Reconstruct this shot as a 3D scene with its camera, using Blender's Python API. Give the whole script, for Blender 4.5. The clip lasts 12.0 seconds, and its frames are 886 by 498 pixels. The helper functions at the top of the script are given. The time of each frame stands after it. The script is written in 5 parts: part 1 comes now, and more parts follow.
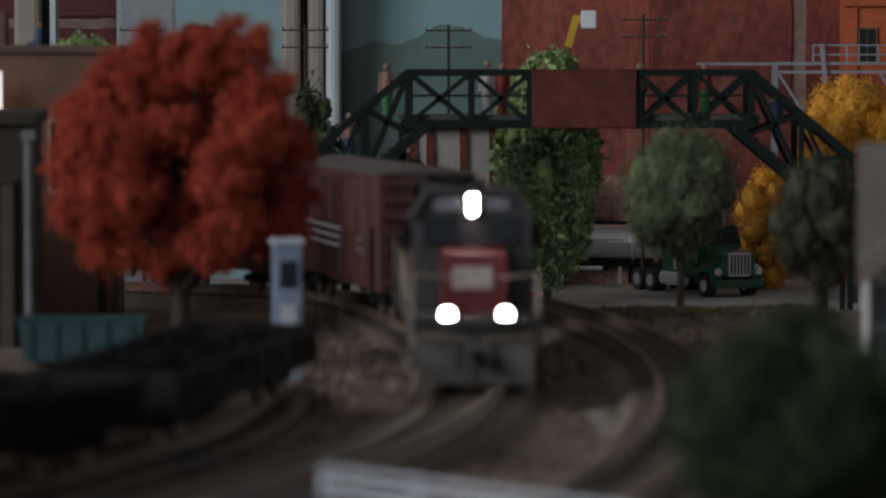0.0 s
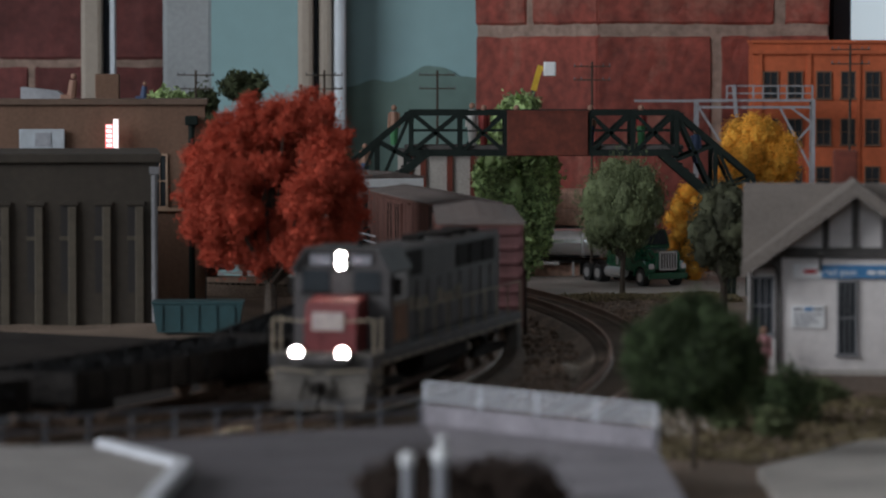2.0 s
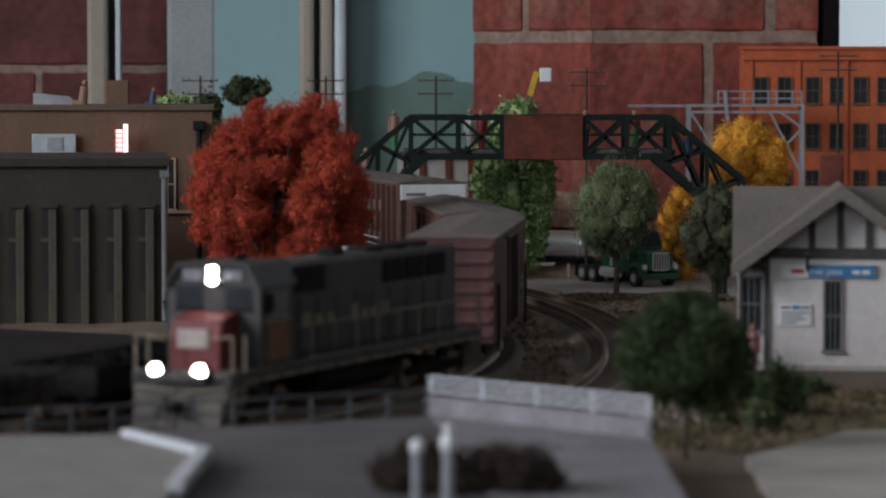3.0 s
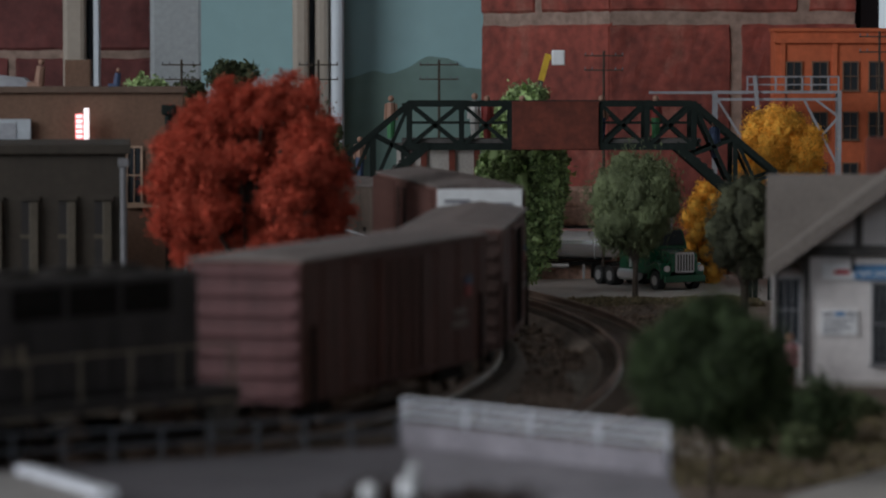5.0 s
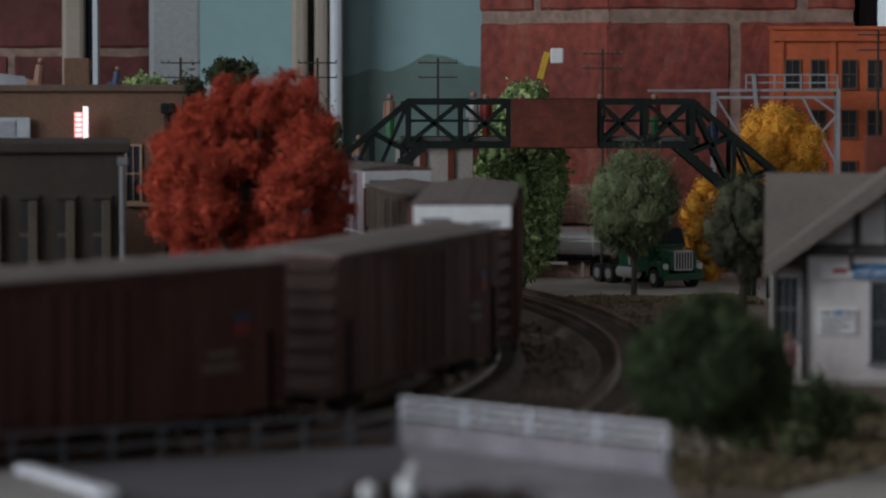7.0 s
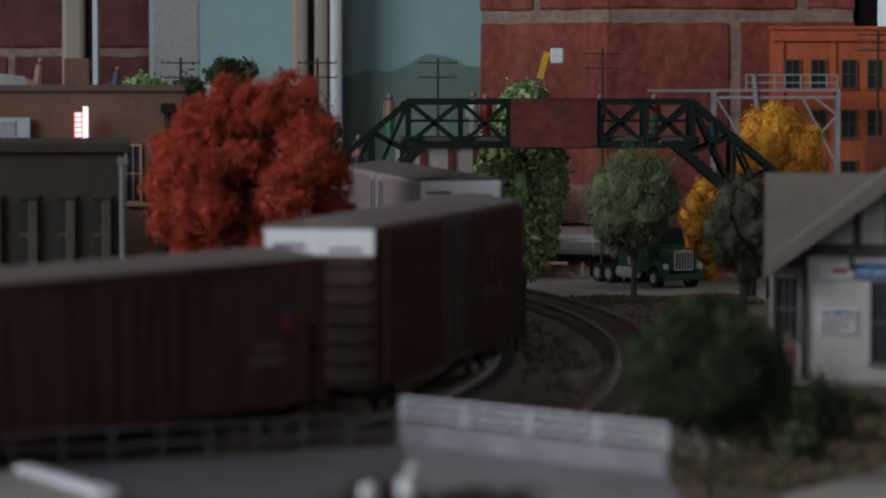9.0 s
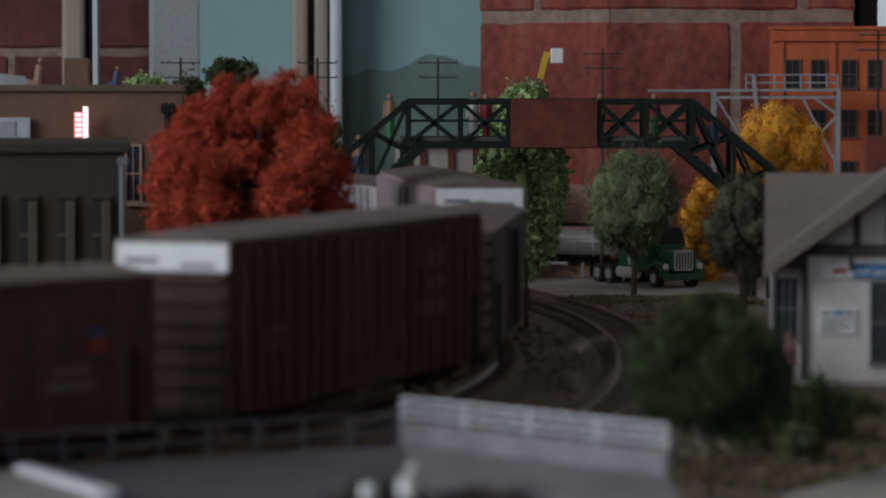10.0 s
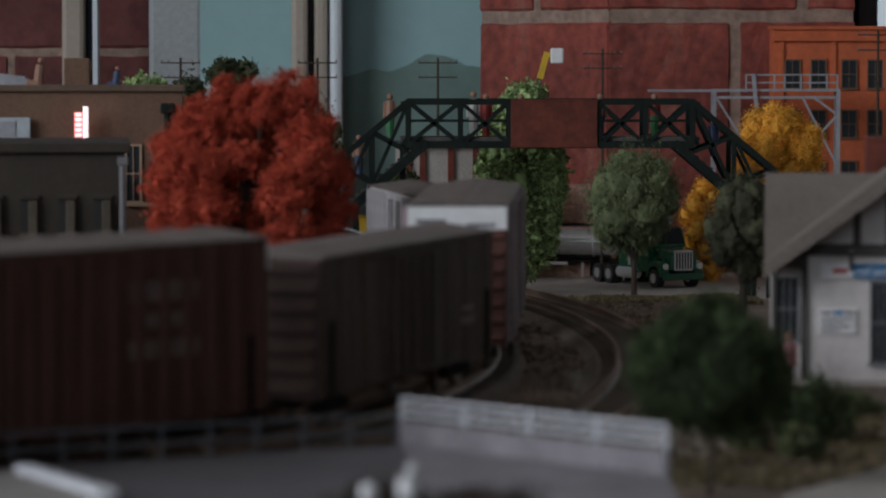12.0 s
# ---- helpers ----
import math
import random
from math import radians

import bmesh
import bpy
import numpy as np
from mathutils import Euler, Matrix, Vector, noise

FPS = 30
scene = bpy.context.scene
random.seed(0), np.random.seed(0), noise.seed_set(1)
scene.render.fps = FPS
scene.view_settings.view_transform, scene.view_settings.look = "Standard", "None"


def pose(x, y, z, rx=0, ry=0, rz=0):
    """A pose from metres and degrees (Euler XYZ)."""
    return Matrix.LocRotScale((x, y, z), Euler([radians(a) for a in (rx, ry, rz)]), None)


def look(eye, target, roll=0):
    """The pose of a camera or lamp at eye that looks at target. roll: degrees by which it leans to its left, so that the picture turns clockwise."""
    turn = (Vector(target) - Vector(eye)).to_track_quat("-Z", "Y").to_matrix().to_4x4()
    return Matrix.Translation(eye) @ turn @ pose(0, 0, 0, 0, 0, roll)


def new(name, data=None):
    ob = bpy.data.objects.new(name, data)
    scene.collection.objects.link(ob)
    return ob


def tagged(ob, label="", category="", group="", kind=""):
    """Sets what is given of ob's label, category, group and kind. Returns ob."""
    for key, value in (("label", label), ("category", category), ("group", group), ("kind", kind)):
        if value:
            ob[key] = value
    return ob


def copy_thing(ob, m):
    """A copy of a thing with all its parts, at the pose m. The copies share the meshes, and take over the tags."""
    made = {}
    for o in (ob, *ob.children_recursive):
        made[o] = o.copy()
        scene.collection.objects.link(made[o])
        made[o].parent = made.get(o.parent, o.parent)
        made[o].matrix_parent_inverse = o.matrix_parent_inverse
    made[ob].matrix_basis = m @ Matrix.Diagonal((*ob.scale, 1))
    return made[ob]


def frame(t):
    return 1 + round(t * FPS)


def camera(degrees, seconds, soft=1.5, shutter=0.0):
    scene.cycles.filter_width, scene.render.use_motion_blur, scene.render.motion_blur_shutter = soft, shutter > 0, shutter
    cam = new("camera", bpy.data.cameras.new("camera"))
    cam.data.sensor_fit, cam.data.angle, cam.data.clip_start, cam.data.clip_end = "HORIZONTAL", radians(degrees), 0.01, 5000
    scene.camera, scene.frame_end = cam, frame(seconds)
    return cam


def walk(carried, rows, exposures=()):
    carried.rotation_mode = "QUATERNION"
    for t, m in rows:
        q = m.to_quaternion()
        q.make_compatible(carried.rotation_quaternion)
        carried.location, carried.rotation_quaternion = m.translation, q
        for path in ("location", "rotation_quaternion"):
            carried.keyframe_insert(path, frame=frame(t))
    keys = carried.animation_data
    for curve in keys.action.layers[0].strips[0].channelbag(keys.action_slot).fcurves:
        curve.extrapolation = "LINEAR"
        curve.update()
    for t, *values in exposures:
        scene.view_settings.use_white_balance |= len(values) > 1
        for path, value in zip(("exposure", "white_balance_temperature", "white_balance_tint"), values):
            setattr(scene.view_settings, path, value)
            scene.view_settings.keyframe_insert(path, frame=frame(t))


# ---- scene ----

# A model railway (1:87) on a table top in a brick room; ground of the layout at z = 0.
cam = camera(14.19, 12.0, soft=2.0, shutter=0.5)
EYE = 0.1118
PITCH = -3.03
# seconds, then x, y, z from the resting place, pitch and yaw from it
PATH = [
    (0.0, 0.0172, 0.324, -0.0200, 0.12, 0.74), (0.5, 0.0165, 0.314, -0.0192, 0.11, 0.70), (1.0, 0.0110, 0.188, -0.0090, -0.06, 0.43),
    (1.5, 0.0009, 0.0291, 0.0012, -0.114, 0.092), (2.0, -0.0106, -0.1346, 0.0091, -0.037, -0.286), (2.5, -0.0156, -0.2044, 0.0125, -0.025, -0.440),
    (3.0, -0.0145, -0.1913, 0.0115, 0.0, -0.402), (5.0, 0, 0.0013, -0.0008, 0.053, 0.018), (5.5, 0, 0, 0, 0.03, 0.008), (6.5, 0, 0, 0, 0, 0), (12.0, 0, 0, 0, 0, 0),
]
walk(cam, [(t, pose(x, y, EYE + z, 90 + PITCH + p, 0, w)) for t, x, y, z, p, w in PATH],
     [(0.0, -0.12), (0.6, -0.1), (1.5, 0.1), (2.5, 0.3), (3.2, 0.25), (4.8, 0.05), (12.0, 0.0)])
cam.data.dof.use_dof = True
cam.data.dof.focus_distance = 1.95
cam.data.dof.aperture_fstop = 25.0

# ---- light ----
world = bpy.data.worlds.new("world")
scene.world = world
world.use_nodes = True
sky = world.node_tree.nodes.new("ShaderNodeTexSky")
sky.sky_type, sky.sun_disc = "NISHITA", False
sky.sun_elevation, sky.sun_rotation = radians(40), radians(250)
world.node_tree.links.new(sky.outputs[0], world.node_tree.nodes["Background"].inputs[0])
world.node_tree.nodes["Background"].inputs[1].default_value = 0.1
scene.view_settings.exposure = 0.0


def area_lamp(name, m, w, h, watts, colour):
    lamp = bpy.data.lights.new(name, "AREA")
    lamp.shape, lamp.size, lamp.size_y, lamp.energy, lamp.color = "RECTANGLE", w, h, watts, colour
    ob = new(name, lamp)
    ob.matrix_basis = m
    return ob


# daylight of the west side window, then an added fill lamp from the south
area_lamp("window_or_fill_light", look((-2.12, 0.1, 0.95), (0, 1.5, 0)), 1.6, 1.1, 38, (0.905, 0.94, 0.985))
area_lamp("window_or_fill_light", look((-0.6, -1.9, 0.95), (0.15, 1.5, 0)), 1.3, 1.0, 6, (0.905, 0.94, 0.985))

# ---- materials ----


def material(name, colour, rough=0.7, metal=0.0, grain=0.12, scale=300.0, bump=0.15, stain=0.15, stain_scale=40.0, island=0.0, each=0.0, coat=0.0, spec=0.5, streak=1.0, scuff=0.0):
    """Colour with fine grain and larger stains; island: variation from piece to piece of a mesh; each: from object to object."""
    mat = bpy.data.materials.new(name)
    mat.use_nodes = True
    n, l = mat.node_tree.nodes, mat.node_tree.links
    b = n["Principled BSDF"]
    b.inputs["Roughness"].default_value, b.inputs["Metallic"].default_value = rough, metal
    b.inputs["Coat Weight"].default_value, b.inputs["Specular IOR Level"].default_value = coat, spec
    co = n.new("ShaderNodeTexCoord")
    fine, big = n.new("ShaderNodeTexNoise"), n.new("ShaderNodeTexNoise")
    for t, s in ((fine, scale), (big, stain_scale)):
        t.inputs["Scale"].default_value, t.inputs["Detail"].default_value = s, 4
        run = n.new("ShaderNodeMapping")
        run.inputs["Scale"].default_value = (1, 1, streak if t is big else 1)
        l.new(co.outputs["Object"], run.inputs["Vector"])
        l.new(run.outputs[0], t.inputs["Vector"])
    value = None

    def add(sock, amount):
        nonlocal value
        m = n.new("ShaderNodeMapRange")
        m.inputs["From Min"].default_value, m.inputs["From Max"].default_value = (0.3, 0.7) if amount > 0 else (0, 1)
        m.inputs["To Min"].default_value, m.inputs["To Max"].default_value = 1 - abs(amount), 1 + abs(amount)
        l.new(sock, m.inputs["Value"])
        if value is None:
            value = m.outputs[0]
        else:
            mul = n.new("ShaderNodeMath")
            mul.operation = "MULTIPLY"
            l.new(value, mul.inputs[0])
            l.new(m.outputs[0], mul.inputs[1])
            value = mul.outputs[0]

    add(fine.outputs["Fac"], grain + 1e-4)
    add(big.outputs["Fac"], stain + 1e-4)
    if island:
        add(n.new("ShaderNodeNewGeometry").outputs["Random Per Island"], -island)
    if each:
        add(n.new("ShaderNodeObjectInfo").outputs["Random"], -each)
    tint = n.new("ShaderNodeVectorMath")
    tint.operation = "SCALE"
    tint.inputs[0].default_value = colour
    l.new(value, tint.inputs["Scale"])
    out = tint.outputs[0]
    if scuff:
        # worn spots where the paint has gone pale and powdery
        worn, soft, mix = n.new("ShaderNodeTexNoise"), n.new("ShaderNodeMapRange"), n.new("ShaderNodeMix")
        worn.inputs["Scale"].default_value, worn.inputs["Detail"].default_value, worn.inputs["Roughness"].default_value = 16, 9, 0.72
        l.new(co.outputs["Object"], worn.inputs["Vector"])
        soft.inputs["From Min"].default_value, soft.inputs["From Max"].default_value, soft.inputs["To Max"].default_value = 0.52, 0.74, scuff
        l.new(worn.outputs["Fac"], soft.inputs["Value"])
        mix.data_type = "RGBA"
        l.new(soft.outputs[0], mix.inputs["Factor"])
        l.new(out, mix.inputs[6])
        mix.inputs[7].default_value = (0.48, 0.27, 0.2, 1)
        out = mix.outputs[2]
    l.new(out, b.inputs["Base Color"])
    if bump:
        bp = n.new("ShaderNodeBump")
        bp.inputs["Strength"].default_value, bp.inputs["Distance"].default_value = bump, 0.001
        l.new(fine.outputs["Fac"], bp.inputs["Height"])
        l.new(bp.outputs[0], b.inputs["Normal"])
    return mat


def glowing(name, colour, strength):
    mat = material(name, colour, grain=0, stain=0, bump=0)
    b = mat.node_tree.nodes["Principled BSDF"]
    b.inputs["Emission Color"].default_value, b.inputs["Emission Strength"].default_value = (*colour, 1), strength
    return mat


def glass_pane(name, colour=(0.03, 0.035, 0.04)):
    return material(name, colour, rough=0.2, grain=0.05, stain=0.2, bump=0, spec=0.2)


M = {
    "dirt": material("dirt", (0.2, 0.145, 0.108), 0.95, grain=0.35, scale=700, bump=0.8, stain=0.3, stain_scale=18),
    "ballast": material("ballast", (0.175, 0.128, 0.098), 0.95, grain=0.5, scale=900, bump=1.0, stain=0.2, stain_scale=30, island=0.3),
    "asphalt": material("asphalt", (0.098, 0.09, 0.1), 0.9, grain=0.2, scale=1200, bump=0.4, stain=0.2, stain_scale=35),
    "concrete": material("concrete", (0.42, 0.39, 0.36), 0.9, grain=0.12, scale=600, stain=0.18, stain_scale=25, each=0.05),
    "white": material("white_paint", (0.6, 0.62, 0.67), 0.7, grain=0.06, stain=0.1, stain_scale=60),
    "rail": material("rail_steel", (0.27, 0.195, 0.15), 0.5, 0.4, grain=0.2, stain=0.3),
    "tie": material("wooden_tie", (0.12, 0.088, 0.066), 0.9, grain=0.3, each=0.3),
    "red_leaf": material("red_foliage", (0.54, 0.084, 0.045), 0.95, grain=0.35, scale=900, bump=1.0, island=0.14, stain=0.15),
    "green_leaf": material("light_green_foliage", (0.31, 0.42, 0.18), 0.8, grain=0.2, island=0.6, stain=0.15),
    "olive_leaf": material("grey_green_foliage", (0.125, 0.152, 0.072), 0.9, grain=0.2, island=0.4, stain=0.15),
    "dark_leaf": material("dark_green_foliage", (0.06, 0.075, 0.034), 0.9, grain=0.2, island=0.4, stain=0.15),
    "deep_leaf": material("deep_green_foliage", (0.042, 0.066, 0.024), 0.9, grain=0.3, island=0.6, stain=0.15),
    "moss_leaf": material("moss_green_foliage", (0.058, 0.062, 0.034), 0.9, grain=0.2, island=0.4, stain=0.15),
    "brown_leaf": material("dead_brown_foliage", (0.05, 0.033, 0.025), 0.95, grain=0.2, island=0.4),
    # near-black ground colour that holds the shade of the yard
    "cinder": material("black_yard_shade", (0.028, 0.024, 0.022), 0.95, grain=0.4, scale=900, bump=0.8, stain=0.3, stain_scale=30, spec=0.2),
    "kerb_grey": material("slab_grey", (0.27, 0.255, 0.245), 0.8, grain=0.1, scale=500, stain=0.15, stain_scale=80),
    "yellow_leaf": material("yellow_foliage", (0.86, 0.44, 0.06), 0.9, grain=0.2, island=0.25, stain=0.15),
    "grass": material("dry_grass", (0.15, 0.12, 0.066), 0.95, grain=0.2, island=0.5),
    "apron": material("pale_lilac_pavement", (0.235, 0.22, 0.245), 0.9, grain=0.22, scale=700, bump=0.4, stain=0.2, stain_scale=60),
    "pale_ballast": material("tan_ballast", (0.24, 0.185, 0.145), 0.95, grain=0.5, scale=900, bump=1.0, stain=0.3, stain_scale=30),
    "gravel": material("gravel", (0.225, 0.165, 0.125), 0.95, grain=0.3, island=0.6),
    "bark": material("bark", (0.06, 0.045, 0.035), 0.95, grain=0.4, scale=800, bump=0.8),
    "olive_wall": material("olive_plaster", (0.04, 0.032, 0.024), 0.85, grain=0.12, stain=0.15, stain_scale=90, streak=0.25),
    "tan_wall": material("brown_brick_plaster", (0.155, 0.088, 0.058), 0.85, grain=0.12, scale=500, stain=0.12, stain_scale=90, streak=0.25),
    "faded_letter": material("faded_lettering", (0.19, 0.14, 0.125), 0.8, grain=0.2),
    "station_frame": material("grey_window_frame", (0.17, 0.17, 0.18), 0.7),
    "parapet_brown": material("parapet_brown", (0.13, 0.085, 0.062), 0.85),
    "pale_grit": material("pale_grit", (0.38, 0.33, 0.28), 0.95, island=0.4),
    # sash trim, also the paler tone of the lit window jambs
    "olive_trim": material("olive_lit_jamb_and_trim", (0.075, 0.062, 0.045), 0.8),
    "fence_grey": material("dull_fence_grey", (0.13, 0.14, 0.16), 0.7),
    "emblem": material("faded_emblem", (0.42, 0.36, 0.34), 0.7),
    "tan_trim": material("tan_trim", (0.40, 0.27, 0.19), 0.8),
    "orange_wall": material("orange_brick_paint", (0.50, 0.115, 0.045), 0.8, grain=0.1, stain=0.12, stain_scale=90, streak=0.25),
    "black_steel": material("black_green_steel", (0.013, 0.019, 0.017), 0.8, grain=0.2, spec=0.15),
    "rust_panel": material("rusty_brown_panel", (0.13, 0.028, 0.016), 0.8, grain=0.2, stain=0.3, stain_scale=90),
    "grey_steel": material("grey_steel", (0.33, 0.34, 0.37), 0.6, 0.2),
    "block": material("red_wall_block", (0.215, 0.046, 0.033), 0.75, grain=0.35, scale=140, bump=0.9, stain=0.45, stain_scale=20, each=0.15, scuff=0.55),
    "outer_block": material("dark_red_wall_block", (0.125, 0.034, 0.032), 0.8, grain=0.25, scale=140, bump=0.6, stain=0.3, stain_scale=22, each=0.15),
    "mortar": material("mortar", (0.27, 0.19, 0.155), 0.95, grain=0.25, scale=200, bump=0.6),
    "backdrop": material("teal_painted_backdrop", (0.285, 0.455, 0.48), 0.8, grain=0.03, scale=80, bump=0.05, stain=0.06, stain_scale=4),
    "hill": material("painted_hill", (0.15, 0.235, 0.215), 0.85, grain=0.1, scale=60, stain=0.15, stain_scale=14, bump=0.05),
    "frame_beige": material("beige_window_post", (0.36, 0.31, 0.26), 0.6, grain=0.05, stain=0.1, stain_scale=9),
    # near-black for the window gaps and the shade beside the pilaster
    "frame_dark": material("dark_gap_and_shade", (0.012, 0.016, 0.025), 0.6),
    "frame_white": material("white_window_frame", (0.6, 0.66, 0.72), 0.5, grain=0.03, stain=0.06),
    "curtain": material("grey_curtain", (0.31, 0.335, 0.35), 0.9, grain=0.08, stain=0.1, stain_scale=15),
    "plaster": material("room_plaster", (0.34, 0.325, 0.305), 0.9, scale=60, stain_scale=3),
    "wood_floor": material("room_floor", (0.2, 0.14, 0.1), 0.6, scale=30, stain_scale=3),
    "roof_grey": material("grey_shingle", (0.18, 0.155, 0.138), 0.9, grain=0.2, scale=900, bump=0.5, stain=0.1),
    "station_wall": material("station_stucco", (0.66, 0.62, 0.61), 0.85, grain=0.06, stain=0.06, stain_scale=90, streak=0.25),
    "timber": material("dark_grey_timber", (0.07, 0.065, 0.062), 0.8, grain=0.2),
    "pane": glass_pane("dark_pane"),
    "blue_sign": material("blue_sign", (0.05, 0.2, 0.42), 0.5, grain=0.03, stain=0.03, bump=0),
    "paper": material("white_paper", (0.75, 0.75, 0.76), 0.7, grain=0.03, stain=0.03, bump=0),
    "billboard_grey": material("faded_billboard", (0.42, 0.46, 0.5), 0.7, grain=0.06, stain=0.15, stain_scale=90),
    "ink": material("grey_ink", (0.2, 0.2, 0.23), 0.7, grain=0, stain=0, bump=0),
    "boxcar_brown": material("boxcar_brown_paint", (0.125, 0.059, 0.049), 0.7, grain=0.12, scale=500, stain=0.32, stain_scale=170, streak=0.12, spec=0.15),
    "boxcar_maroon": material("boxcar_maroon_paint", (0.125, 0.063, 0.053), 0.7, grain=0.12, scale=500, stain=0.32, stain_scale=170, streak=0.12, spec=0.15),
    "boxcar_red_end": material("boxcar_red_end", (0.105, 0.042, 0.043), 0.7, grain=0.12, scale=500, stain=0.32, stain_scale=170, streak=0.12),
    # end colour darkened for the shade in the gaps between the cars
    "boxcar_grime": material("shaded_boxcar_end", (0.05, 0.027, 0.022), 0.85, grain=0.2, scale=500, stain=0.35, stain_scale=120, streak=0.15),
    "dusty_pane": material("dusty_dark_pane", (0.016, 0.013, 0.012), 0.55, grain=0.1, stain=0.2, bump=0),
    "boxcar_tan": material("boxcar_weathered_brown", (0.098, 0.074, 0.061), 0.75, grain=0.15, stain=0.32, stain_scale=170, streak=0.12, spec=0.15),
    "boxcar_lilac": material("boxcar_lilac_grey", (0.33, 0.27, 0.29), 0.7, grain=0.1, stain=0.32, stain_scale=170, streak=0.12),
    "boxcar_grey": material("boxcar_light_grey", (0.42, 0.40, 0.42), 0.7, grain=0.08, stain=0.32, stain_scale=170, streak=0.12),
    "car_roof": material("weathered_roof", (0.15, 0.122, 0.113), 0.75, grain=0.15, stain=0.2, stain_scale=50),
    "white_end": material("white_end_paint", (0.8, 0.82, 0.84), 0.6, grain=0.05, stain=0.06),
    "black": material("black_underframe", (0.016, 0.014, 0.013), 0.85, grain=0.3, spec=0.15),
    "loco_grey": material("locomotive_grey", (0.05, 0.045, 0.046), 0.65, grain=0.12, stain=0.32, stain_scale=170, streak=0.12),
    "loco_red": material("locomotive_scarlet", (0.15, 0.022, 0.024), 0.6, grain=0.1, stain=0.2),
    "loco_dust": material("dusty_grey_pilot", (0.1, 0.09, 0.08), 0.85, grain=0.2, stain=0.3, stain_scale=120),
    "cab_orange": material("faded_orange_brown", (0.2, 0.095, 0.05), 0.8, grain=0.15, stain=0.2),
    "loco_tan": material("weathered_tan", (0.30, 0.25, 0.19), 0.8, grain=0.1, stain=0.2),
    "lamp": glowing("headlight_glow", (1.0, 0.93, 0.86), 60.0),
    "neon": glowing("neon_tube", (1.0, 0.9, 0.92), 1.1),
    "neon_red": glowing("neon_red", (1.0, 0.25, 0.25), 0.7),
    "truck_green": material("green_enamel", (0.012, 0.09, 0.045), 0.25, grain=0.03, stain=0.04, bump=0, coat=0.6),
    "chrome": material("chrome", (0.85, 0.85, 0.87), 0.22, 0.7, grain=0.03, stain=0.03, bump=0),
    "tank_silver": material("polished_tank", (0.8, 0.81, 0.84), 0.24, 0.9, grain=0.05, stain=0.1),
    "rubber": material("tyre_rubber", (0.02, 0.02, 0.02), 0.85),
    "yellow": material("yellow_paint", (0.6, 0.38, 0.03), 0.5),
    "red": material("red_paint", (0.45, 0.03, 0.04), 0.4),
    "blue_grey": material("blue_grey_paint", (0.25, 0.32, 0.42), 0.45),
    "teal": material("teal_paint", (0.015, 0.055, 0.062), 0.6),
    "dark_car": material("dark_car_paint", (0.03, 0.022, 0.02), 0.35, grain=0.03, stain=0.1),
    "rock": material("pink_rock", (0.52, 0.33, 0.26), 0.9, grain=0.3, scale=400, bump=0.8, stain=0.25),
    "coal": material("coal", (0.01, 0.01, 0.011), 0.8, island=0.5, spec=0.2),
    "fig_skin": material("figure_beige", (0.3, 0.17, 0.12), 0.7),
    "fig_white": material("figure_white", (0.6, 0.58, 0.56), 0.7),
    "fig_blue": material("figure_blue", (0.05, 0.08, 0.16), 0.7),
    "fig_red": material("figure_red", (0.28, 0.04, 0.035), 0.7),
    "fig_green": material("figure_green", (0.05, 0.2, 0.08), 0.7),
    "fig_pink": material("figure_pink", (0.6, 0.28, 0.3), 0.7),
    "fig_orange": material("figure_orange", (0.6, 0.3, 0.05), 0.7),
}

# ---- shape helpers ----


def mesh_of(bm, mat, name="mesh", smooth=False):
    bmesh.ops.recalc_face_normals(bm, faces=bm.faces)
    me = bpy.data.meshes.new(name)
    bm.to_mesh(me)
    bm.free()
    for m in mat if isinstance(mat, (list, tuple)) else [mat]:
        me.materials.append(M[m] if isinstance(m, str) else m)
    if smooth:
        for f in me.polygons:
            f.use_smooth = True
    return me


def part(name, bm, mat, parent=None, label="", smooth=False):
    ob = new(name, mesh_of(bm, mat, name, smooth))
    ob.parent = parent
    return tagged(ob, label) if label else ob


def share(name, me, parent, m):
    ob = new(name, me)
    ob.parent = parent
    ob.matrix_basis = m
    return ob


def thing(name, m, label, category, group="", kind=""):
    ob = new(name)
    ob.empty_display_size = 0.01
    ob.matrix_basis = m
    return tagged(ob, label, category, group, kind)


def box(x0, y0, z0, x1, y1, z1, bevel=0.0, bm=None, m=None):
    bm = bm or bmesh.new()
    r = bmesh.ops.create_cube(bm, size=1)
    for v in r["verts"]:
        v.co = Vector(((x0 + x1) / 2 + v.co.x * (x1 - x0), (y0 + y1) / 2 + v.co.y * (y1 - y0), (z0 + z1) / 2 + v.co.z * (z1 - z0)))
    if bevel:
        edges = list({e for v in r["verts"] for e in v.link_edges})
        nb = bmesh.ops.bevel(bm, geom=edges, offset=bevel, segments=2, affect="EDGES", profile=0.5)
        verts = list({v for f in nb["faces"] for v in f.verts} | {v for v in r["verts"] if v.is_valid})
    else:
        verts = r["verts"]
    if m:
        bmesh.ops.transform(bm, matrix=m, verts=verts)
    return bm


def bar(a, b, r, n=6, bm=None, square=False, r2=None):
    """A rod from a to b."""
    bm = bm or bmesh.new()
    a, b = Vector(a), Vector(b)
    d = b - a
    m = Matrix.Translation((a + b) / 2) @ d.to_track_quat("Z", "Y").to_matrix().to_4x4()
    if square:
        m = m @ pose(0, 0, 0, 0, 0, 45)
        n, r = 4, r * 1.414
    bmesh.ops.create_cone(bm, cap_ends=True, segments=n, radius1=r, radius2=r if r2 is None else r2, depth=d.length, matrix=m)
    return bm


